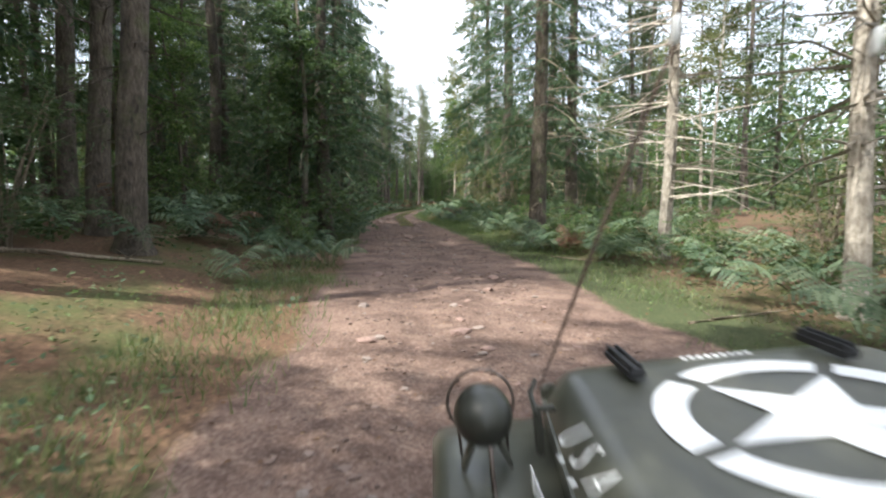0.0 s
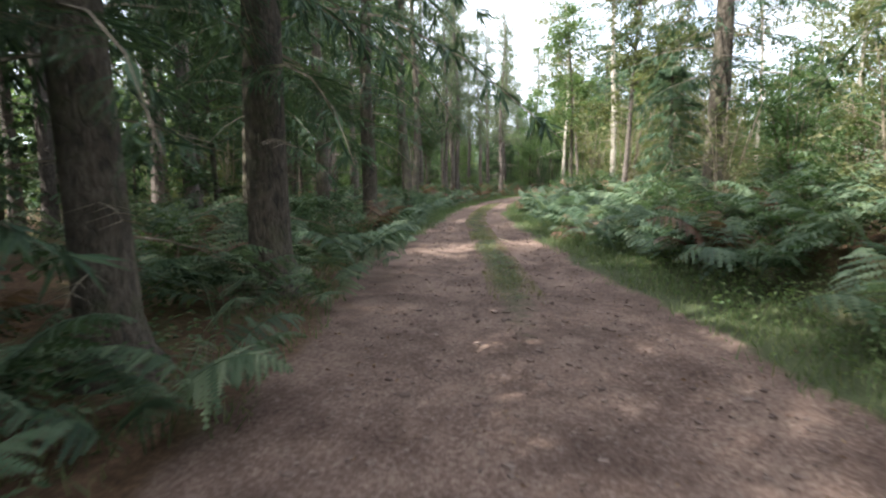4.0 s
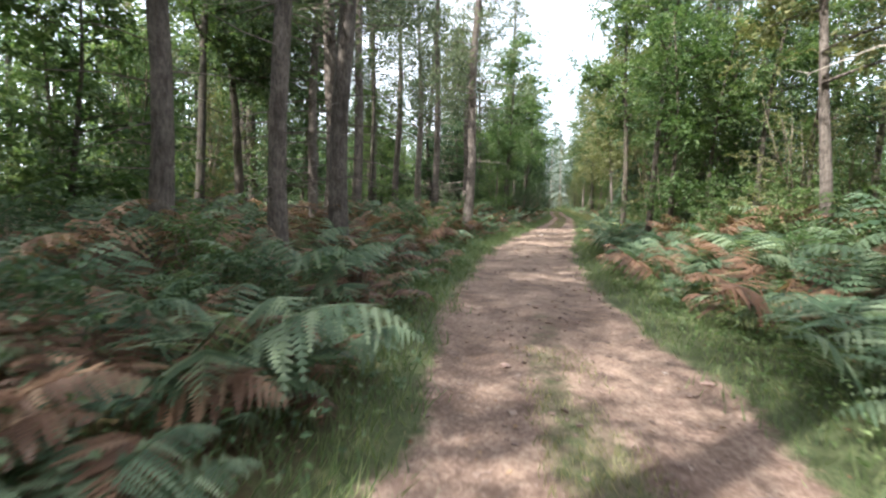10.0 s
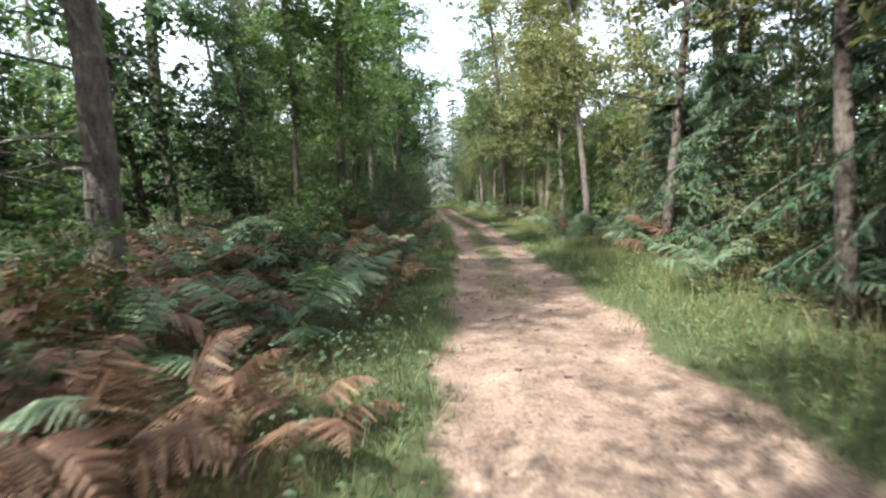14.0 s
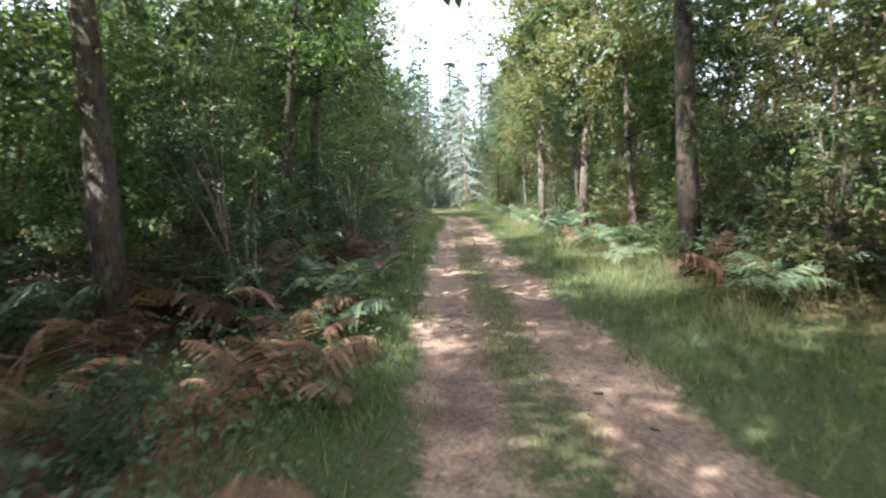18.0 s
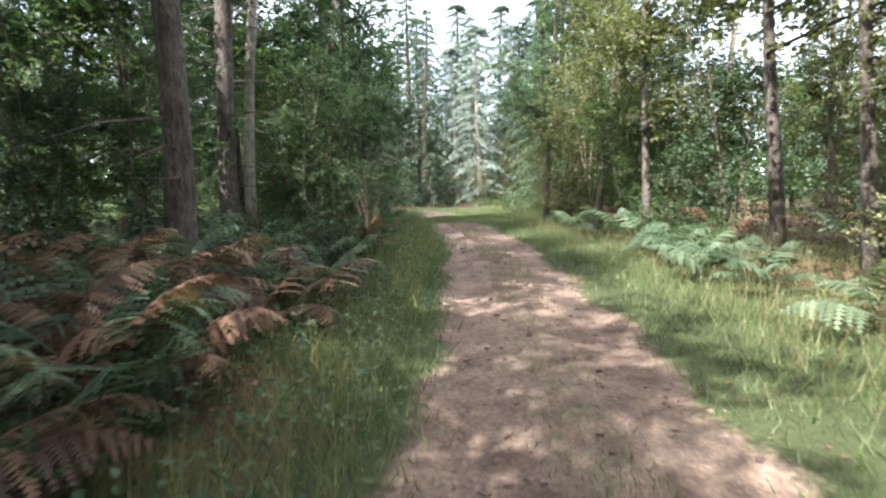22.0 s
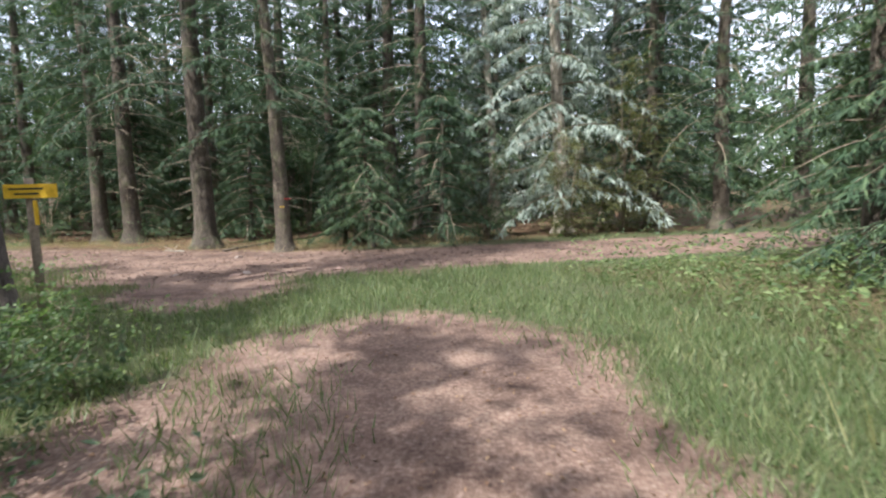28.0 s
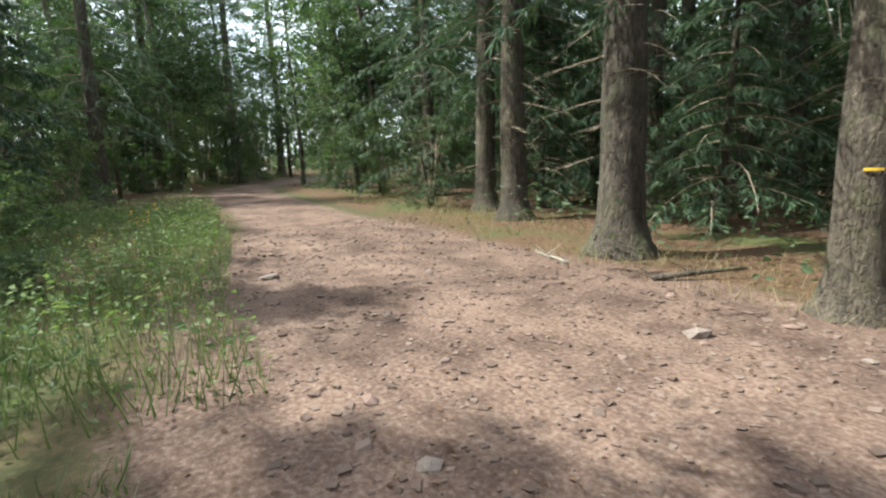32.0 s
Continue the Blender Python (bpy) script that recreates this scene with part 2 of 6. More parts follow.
GLASS_LENS = plain("lamp lens", (0.5, 0.5, 0.48), 0.12, 0.4, 0.05, 20.0, 0.0)


def ground_material():
    m, t, p = nodes_of("forest ground")
    at = {}
    for k in ("bare", "grass", "pale"):
        a = t.nodes.new("ShaderNodeAttribute")
        a.attribute_name = k
        at[k] = a.outputs["Fac"]
    tc = t.nodes.new("ShaderNodeTexCoord").outputs["Object"]
    fine, mid, big = noise_tex(t, 26.0, 8, 0.7, tc), noise_tex(t, 3.2, 6, 0.65, tc), noise_tex(t, 0.5, 4, 0.6, tc)
    soil = ramp(t, fine, [(0.30, (0.075, 0.047, 0.036)), (0.5, (0.165, 0.108, 0.083)), (0.70, (0.29, 0.215, 0.175))])
    sand = ramp(t, fine, [(0.28, (0.16, 0.11, 0.08)), (0.5, (0.29, 0.21, 0.155)), (0.72, (0.43, 0.34, 0.265))])
    soil = mix(t, math_node(t, "ADD", at["pale"], math_node(t, "MULTIPLY", math_node(t, "SUBTRACT", mid, 0.5), 1.2), True), soil, sand)
    v = t.nodes.new("ShaderNodeTexVoronoi")
    v.inputs["Scale"].default_value = 16.0
    t.links.new(tc, v.inputs["Vector"])
    pebble = ramp(t, v.outputs["Distance"], [(0.0, (0.75, 0.75, 0.75)), (0.34, (0.0, 0.0, 0.0))])
    soil = mix(t, 1.0, soil, ramp(t, noise_tex(t, 1.1, 6, 0.7, tc), [(0.36, (0.46, 0.43, 0.42)), (0.5, (0.85, 0.83, 0.82)), (0.64, (1.2, 1.19, 1.17))]), "MULTIPLY")
    soil = mix(t, math_node(t, "MULTIPLY", pebble, math_node(t, "MULTIPLY", mid, 0.45)), soil, (0.42, 0.35, 0.29))
    litter = ramp(t, noise_tex(t, 14.0, 9, 0.75, tc), [(0.3, (0.035, 0.022, 0.014)), (0.52, (0.12, 0.07, 0.042)), (0.75, (0.27, 0.17, 0.10))])
    moss = ramp(t, fine, [(0.3, (0.03, 0.05, 0.015)), (0.7, (0.10, 0.13, 0.04))])
    litter = mix(t, ramp(t, big, [(0.48, (0, 0, 0)), (0.66, (0.8, 0.8, 0.8))]), litter, moss)
    turf = ramp(t, fine, [(0.28, (0.024, 0.032, 0.013)), (0.5, (0.052, 0.064, 0.026)), (0.78, (0.13, 0.12, 0.062))])
    edge = math_node(t, "ADD", at["grass"], math_node(t, "MULTIPLY", math_node(t, "SUBTRACT", mid, 0.5), 0.9), True)
    base = mix(t, edge, litter, turf)
    wear = math_node(t, "ADD", at["bare"], math_node(t, "MULTIPLY", math_node(t, "SUBTRACT", noise_tex(t, 5.0, 8, 0.75, tc), 0.5), 1.1), False)
    wear = ramp(t, wear, [(0.30, (0, 0, 0)), (0.62, (1, 1, 1))])
    t.links.new(mix(t, wear, base, soil), p.inputs["Base Color"])
    p.inputs["Roughness"].default_value = 0.95
    p.inputs["Specular IOR Level"].default_value = 0.2
    bump(t, p, math_node(t, "ADD", fine, math_node(t, "MULTIPLY", pebble, 0.35)), 0.45, 0.022)
    return m


GROUND = ground_material()

# ---- plan: the two tracks ----
TRACK = [(24.0, -6.0), (19.0, 13.0), (15.1, 27.8), (13.4, 33.1), (11.2, 38.2), (9.0, 43.4), (6.9, 48.2), (5.0, 52.8), (3.1, 57.3), (1.2, 61.6),
         (-0.8, 66.3), (-2.5, 71.1), (-4.1, 76.9), (-5.3, 82.1), (-6.5, 88.3), (-7.1, 94.4), (-7.3, 100.2), (-7.7, 114.7), (-8.45, 127.1),
         (-9.8, 137.8), (-10.65, 145.7), (-11.25, 153.0), (-12.0, 160.1), (-14.0, 169.5), (-15.5, 176.0), (-17.5, 180.5)]
CROSS = [(6.0, 191.0), (-4.0, 187.5), (-10.0, 185.6), (-15.5, 183.6), (-18.0, 182.6), (-20.5, 181.8), (-24.5, 182.2), (-28.3, 183.3), (-33.0, 184.2), (-39.0, 185.1), (-45.0, 186.4), (-50.0, 191.0), (-54.0, 200.0)]


def off_line(line, x, y):
    """Signed distance to a polyline (positive to its right) and the length along it, for arrays."""
    x, y = np.asarray(x, float), np.asarray(y, float)
    best, side, along, run = np.full(x.shape, 1e9), np.zeros(x.shape), np.zeros(x.shape), 0.0
    for (ax, ay), (bx, by) in zip(line[:-1], line[1:]):
        dx, dy = bx - ax, by - ay
        ln = math.hypot(dx, dy)
        u = np.clip(((x - ax) * dx + (y - ay) * dy) / ln**2, 0, 1)
        ex, ey = x - ax - u * dx, y - ay - u * dy
        d = np.hypot(ex, ey)
        s = np.sign(ex * dy - ey * dx)
        near = d < best
        best, side, along = np.where(near, d, best), np.where(near, s, side), np.where(near, run + u * ln, along)
        run += ln
    return best * np.where(side == 0, 1, side), along


def smooth(a, b, v):
    u = np.clip((np.asarray(v, float) - a) / (b - a), 0, 1)
    return u * u * (3 - 2 * u)


def edge_of(d, y):
    """How far the bare track reaches to the side of d, along the drive."""
    left = np.interp(y, [40, 46, 56, 66, 78, 94, 112, 130, 176], [2.2, 2.2, 2.4, 1.25, 1.15, 0.95, 0.95, 1.0, 0.95])
    right = np.interp(y, [40, 50, 58, 70, 90, 100, 112, 120, 176], [2.1, 1.9, 1.45, 1.15, 1.3, 1.4, 1.1, 0.98, 1.06])
    return np.where(np.asarray(d) < 0, left, right)


def waves(x, y):
    return 0.05 * np.sin(x * 0.9 + 1.3 * np.sin(y * 0.37)) + 0.05 * np.sin(y * 0.7 + 1.7 * np.sin(x * 0.53)) + 0.03 * np.sin(x * 2.3 + y * 1.9)


def ground_z(x, y):
    x, y = np.asarray(x, float), np.asarray(y, float)
    d, _ = off_line(TRACK, x, y)
    c, _ = off_line(CROSS, x, y)
    m = np.minimum(np.abs(d), np.abs(c))
    z = smooth(1.8, 5.0, m) * waves(x, y)
    left_bank = 0.75 * smooth(3.0, 7.0, -d) * (1 - smooth(44, 66, y))
    left_low = 0.25 * smooth(2.5, 6.0, -d) * smooth(55, 70, y) * (1 - smooth(150, 168, y))
    right_bank = 0.85 * smooth(2.4, 6.0, d) * smooth(40, 56, y) * (1 - smooth(88, 104, y))
    right_low = 0.3 * smooth(2.6, 6.5, d) * smooth(100, 112, y) * (1 - smooth(160, 172, y))
    z = z + (left_bank + left_low + right_bank + right_low) * smooth(2.5, 6.0, np.abs(c))
    rut = np.exp(-((np.abs(d) - 0.74) / 0.28) ** 2) * (1 - smooth(168, 174, y))
    return z - 0.045 * rut


def gz(x, y):
    return float(ground_z(np.array([x]), np.array([y]))[0])


# ---- mesh helpers ----


def mesh_from(name, verts, faces, mat, smooth_shade=False):
    me = bpy.data.meshes.new(name)
    me.from_pydata([tuple(v) for v in verts] if not isinstance(verts, np.ndarray) else verts.tolist(), [], faces if isinstance(faces, list) else faces.tolist())
    me.materials.append(mat)
    if smooth_shade:
        me.polygons.foreach_set("use_smooth", [True] * len(me.polygons))
    me.update()
    return me


def mesh_tris(name, verts, tris, mat):
    """A mesh of many triangles from arrays."""
    me = bpy.data.meshes.new(name)
    n = len(tris)
    me.vertices.add(len(verts)), me.loops.add(3 * n), me.polygons.add(n)
    me.vertices.foreach_set("co", np.asarray(verts, np.float32).ravel())
    me.loops.foreach_set("vertex_index", np.asarray(tris, np.int32).ravel())
    me.polygons.foreach_set("loop_start", np.arange(0, 3 * n, 3, dtype=np.int32))
    me.materials.append(mat)
    me.update(calc_edges=True)
    me.shade_flat()
    return me


def child(name, me, parent, label=""):
    ob = new(name, me)
    ob.parent = parent
    return tagged(ob, label)


class Build:
    """Collects verts and faces for one mesh."""

    def __init__(self):
        self.v, self.f = [], []

    def add(self, verts, faces):
        n = len(self.v)
        self.v += [tuple(p) for p in verts]
        self.f += [tuple(i + n for i in f) for f in faces]

    def tube(self, pts, radii, sides=6, cap=True):
        rings = []
        pts = [Vector(p) for p in pts]
        for i, (p, r) in enumerate(zip(pts, radii)):
            r = float(r)
            d = (pts[min(i + 1, len(pts) - 1)] - pts[max(i - 1, 0)]).normalized()
            ref = Vector((1, 0, 0)) if abs(d.x) < 0.8 else Vector((0, 1, 0))
            u = d.cross(ref).normalized()
            w = d.cross(u)
            rings.append([p + r * (math.cos(2 * math.pi * k / sides) * u + math.sin(2 * math.pi * k / sides) * w) for k in range(sides)])
        faces = []
        for i in range(len(rings) - 1):
            for k in range(sides):
                a, b = i * sides + k, i * sides + (k + 1) % sides
                faces.append((a, b, b + sides, a + sides))
        if cap:
            faces.append(tuple(range(sides))[::-1])
            faces.append(tuple((len(rings) - 1) * sides + k for k in range(sides)))
        self.add([p for r in rings for p in r], faces)

    def leaf(self, p, along, normal, length, width, fold=0.25):
        """A pointed leaf, folded along its midrib."""
        a = Vector(along).normalized()
        s = a.cross(Vector(normal))
        s = s.normalized() if s.length > 1e-4 else Vector((1, 0, 0))
        n = s.cross(a)
        p = Vector(p)
        m = p + a * length * 0.45 - n * width * fold * 0.3
        self.add([p, m + s * width * 0.5 + n * width * fold, p + a * length, m - s * width * 0.5 + n * width * fold], [(0, 1, 2), (0, 2, 3)])

    def box(self, c, s, bevel=0.0, turn=None):
        bm = bmesh.new()
        bmesh.ops.create_cube(bm, size=1.0)
        bmesh.ops.scale(bm, vec=s, verts=bm.verts)
        if bevel:
            bmesh.ops.bevel(bm, geom=bm.edges[:], offset=bevel, segments=2, affect="EDGES")
        m = Matrix.Translation(c) @ (turn if turn else Matrix())
        bm.verts.ensure_lookup_table()
        self.add([m @ v.co for v in bm.verts], [[v.index for v in f.verts] for f in bm.faces])
        bm.free()

    def mesh(self, name, mat, smooth_shade=False):
        return mesh_from(name, self.v, self.f, mat, smooth_shade)


def rnd_dir(r, flat=1.0):
    a, z = r.uniform(0, 2 * math.pi), r.uniform(-1, 1) * flat
    c = math.sqrt(max(0.0, 1 - z * z))
    return Vector((c * math.cos(a), c * math.sin(a), z))


# ---- ground: one sheet to the horizon ----
def build_ground():
    # rows across the track, close together where the wheels run and at the junction
    us = np.concatenate([np.arange(-85, -32, 1.6), np.arange(-31.5, -3.3, 0.55), np.arange(-3.2, 3.21, 0.2), np.arange(3.7, 13, 0.55), np.arange(13.5, 80.1, 1.6)])
    ys = np.concatenate([np.arange(-22, 20, 1.0), np.arange(20, 168, 0.5), np.arange(168, 190, 0.4), np.arange(190, 236.1, 1.0)])
    line = np.array(TRACK)
    U, Y = np.meshgrid(us, ys)
    keep = smooth(-85, -32, U) * (1 - smooth(14, 80, U))
    X = U + np.interp(Y, line[:, 1], line[:, 0]) * keep
    xs = us
    x, y = X.ravel(), Y.ravel()
    d, _ = off_line(TRACK, x, y)
    c, _ = off_line(CROSS, x, y)
    z = ground_z(x, y)
    nx, ny = len(xs), len(ys)
    i = np.arange(nx * ny).reshape(ny, nx)
    faces = np.stack([i[:-1, :-1], i[:-1, 1:], i[1:, 1:], i[1:, :-1]], -1).reshape(-1, 4)
    verts = np.stack([x, y, z], 1)
    far = [(-1500, -1500), (xs[0], -1500), (xs[-1], -1500), (1500, -1500), (-1500, ys[0]), (1500, ys[0]), (-1500, ys[-1]), (1500, ys[-1]), (-1500, 1500), (xs[0], 1500), (xs[-1], 1500), (1500, 1500)]
    n = len(verts)
    verts = np.concatenate([verts, [(a, b, -0.06) for a, b in far]])
    ll, lr, ul, ur = int(i[0, 0]), int(i[0, -1]), int(i[-1, 0]), int(i[-1, -1])
    rim = [(n, n + 1, ll, n + 4), (n + 1, n + 2, lr, ll), (n + 2, n + 3, n + 5, lr), (n + 4, ll, ul, n + 6), (lr, n + 5, n + 7, ur), (n + 6, ul, n + 9, n + 8), (ul, ur, n + 10, n + 9), (ur, n + 7, n + 11, n + 10)]
    me = mesh_from("ground", verts, faces.tolist() + rim, GROUND, True)
    ad = np.abs(d)
    wob = 0.10 * np.sin(1.3 * y + 2 * np.sin(0.41 * y) + np.sign(d)) + 0.07 * np.sin(3.3 * y + 1.7 * np.sin(0.8 * y) + 2 * np.sign(d))
    edge = edge_of(d, y) + wob
    strip = np.interp(y, [50, 56, 78, 88, 104, 114, 138, 148, 170], [0.0, 0.8, 0.72, 0.15, 0.2, 0.7, 0.66, 0.45, 0.3]) * np.exp(-((ad + 0.6 * wob) / np.interp(y, [80, 110], [0.32, 0.42])) ** 4)
    bare = (1 - smooth(edge - 0.30, edge + 0.32, ad)) * (1 - strip)
    bare = bare * (1 - smooth(167, 171, y) * smooth(1.5, 2.8, np.abs(c)) * 0.85)
    rough = 0.25 * np.sin(1.9 * x + 1.1 * np.sin(1.3 * y)) + 0.25 * np.sin(2.3 * y + np.sin(1.7 * x))
    blob = np.maximum(1 - smooth(0.6, 1.35, np.hypot((x + 16.0) / 2.1, (y - 174.3) / 3.3) + 0.4 * rough), 1 - smooth(0.5, 1.4, np.hypot((x + 20.0) / 1.5, (y - 178.9) / 1.3) + 0.4 * rough))
    widened = 0.8 * np.exp(-(((x + 22.5) / 3.6) ** 2))
    cross_w = np.where(c > 0, 1.7 + 1.0 * np.exp(-(((x + 22.5) / 3.5) ** 2)), 2.0 + widened) - 0.5 * smooth(-27, -32, x)
    bare = np.maximum(np.maximum(bare, (1 - smooth(cross_w - 0.7, cross_w + 0.4, np.abs(c)))), blob)
    under = np.exp(-(((x + 21) / 5.5) ** 2 + ((y - 183.6) / 2.0) ** 2))
    bare = np.maximum(bare, 0.4 * under)
    m = np.minimum(ad, np.abs(c) * 1.3)
    grass = np.where(d < 0, 1 - smooth(1.3, 2.4, m), 1 - smooth(2.8, 5.0, m))
    grass = np.maximum(grass, 0.9 * np.exp(-(((x + 18) / 10) ** 2 + ((y - 175.5) / 5.5) ** 2)))
    grass = np.clip(grass + 0.5 * np.exp(-((ad) / 0.4) ** 2), 0, 1)
    pale = smooth(70, 96, y) * (1 - smooth(160, 172, y)) * 0.5
    for k, val in (("bare", bare), ("grass", grass), ("pale", pale)):
        a = me.attributes.new(k, "FLOAT", "POINT")
        a.data.foreach_set("value", np.concatenate([val, np.zeros(12)]).astype(np.float32))
    return tagged(new("ground", me), "forest floor with reddish stony tracks and grassy verges", "ground", kind="structure")


ground = build_ground()

# ---- trees ----


def leaf_arrays(pos, along, normal, length, width):
    """Corners and faces of many folded leaves."""
    a = along / np.linalg.norm(along, axis=1, keepdims=True)
    s = np.cross(a, normal)
    s /= np.linalg.norm(s, axis=1, keepdims=True) + 1e-9
    n = np.cross(s, a)
    L, Wd = length[:, None], width[:, None]
    mid = pos + a * L * 0.45
    v = np.stack([pos, mid + s * Wd * 0.5 + n * Wd * 0.25, pos + a * L, mid - s * Wd * 0.5 + n * Wd * 0.25], 1).reshape(-1, 3)
    k = np.arange(len(pos))[:, None] * 4
    return v, np.concatenate([k + [0, 1, 2], k + [0, 2, 3]], 1).reshape(-1, 3)


class Leaves:
    """Collects arrays of leaves or needle sprays for one mesh."""

    def __init__(self):
        self.rows = []

    def add(self, pos, along, normal, length, width):
        pos = np.atleast_2d(np.asarray(pos, float))
        n = len(pos)
        self.rows.append((pos, np.broadcast_to(np.asarray(along, float), (n, 3)), np.broadcast_to(np.asarray(normal, float), (n, 3)),
                          np.broadcast_to(np.asarray(length, float), (n,)), np.broadcast_to(np.asarray(width, float), (n,))))

    def mesh(self, name, mat):
        v, f = leaf_arrays(*[np.concatenate(c) for c in zip(*self.rows)])
        return mesh_tris(name, v, f, mat)


def trunk_mesh(name, r, height, base_r, mat, lean=0.02, sides=10, flare=1.5, top=0.25, bend=0.12):
    b = Build()
    pts, rad = [], []
    px, py = r.uniform(-lean, lean), r.uniform(-lean, lean)
    ph = r.uniform(0, 6)
    for k, z in enumerate([-0.25, 0.0, 0.18, 0.5, 1.1, 2.0, 3.2, 4.6, 6.2, 8.0, 10.0, 12.5, 15.0, 18.0]):
        if z > height:
            break
        u = z / height
        pts.append((px * z + bend * math.sin(ph + z * 0.5) * min(1, max(z, 0) / 4), py * z + bend * math.cos(ph * 2 + z * 0.4) * min(1, max(z, 0) / 4), z))
        rad.append(base_r * (1 - (1 - top) * max(u, 0)) * (1 + (flare - 1) * math.exp(-max(z, 0) / 0.22)) * r.uniform(0.95, 1.05))
    b.tube(pts, rad, sides)
    return b.mesh(name, mat, True), pts


def at_height(pts, z):
    for a, c in zip(pts[:-1], pts[1:]):
        if a[2] <= z <= c[2]:
            u = (z - a[2]) / max(1e-6, c[2] - a[2])
            return Vector([a[i] + u * (c[i] - a[i]) for i in range(3)])
    return Vector(pts[-1])


def bough(b, r, p, ang, length, droop, thick, sides=3, rise=0.1, steps=4):
    """A limb that leaves the trunk, sags and turns up a little at its end. Returns its points."""
    out = []
    for k in range(steps + 1):
        u = k / steps
        wob = 0.06 * length * math.sin(3 * u + ang * 5)
        q = p + Vector((math.cos(ang) * length * u - math.sin(ang) * wob, math.sin(ang) * length * u + math.cos(ang) * wob, rise * length * u - droop * length * u * u))
        out.append(q)
    b.tube(out, [thick * (1 - 0.8 * k / steps) for k in range(steps + 1)], sides, cap=False)
    return out


def make_pine(seed, height, base_r, bark_mat, stubs, crown_from, clumps, leaf_mat, size=1.0, dead_len=1.0):
    """A tall pine: bare stem with dead stubs, needled crown high up."""
    r = random.Random(seed)
    root = new("pine_tree")
    me, pts = trunk_mesh("pine_trunk", r, height, base_r, bark_mat)
    child("trunk", me, root)
    limb, crown, rg = Build(), Leaves(), np.random.RandomState(seed)
    for k in range(stubs):
        z = r.uniform(1.2, crown_from)
        ln = r.choice((0.15, 0.25, 0.4, 0.8, 1.3, 1.8)) * dead_len
        p = at_height(pts, z)
        a = r.uniform(0, 6.28)
        line = bough(limb, r, p, a, ln, r.uniform(-0.1, 0.35), 0.016 + 0.006 * ln, 3, r.uniform(-0.2, 0.25), 2)
        if ln > 0.7:
            for _ in range(2):
                q = line[r.randint(1, 2)]
                bough(limb, r, q, a + r.uniform(-1, 1), ln * 0.4, 0.2, 0.006, 3, r.uniform(-0.2, 0.2), 1)
    for k in range(clumps):
        z = crown_from + (height - crown_from) * (k / clumps) ** 1.1
        ln = r.uniform(1.2, 2.8) * (1 - 0.65 * (z - crown_from) / (height - crown_from))
        line = bough(limb, r, at_height(pts, min(z, pts[-1][2])), r.uniform(0, 6.28), ln, r.uniform(-0.1, 0.3), 0.03, 3, 0.15, 3)
        for q in line[1:]:
            m = 34
            off = rg.normal(0, 1, (m, 3)) * [0.22, 0.22, 0.13]
            crown.add(np.array(q) + off, off * 1.5 + [0, 0, 0.25] + rg.normal(0, 0.2, (m, 3)), rg.normal(0, 1, (m, 3)), rg.uniform(0.16, 0.34, m) * size, rg.uniform(0.035, 0.07, m) * size)
    tagged(child("branchwork", limb.mesh("pine_branches", bark_mat), root, "dry broken side branches"), kind="stuff")
    tagged(child("crown", crown.mesh("pine_crown", leaf_mat), root, "open crown of needles"), kind="stuff")
    return root


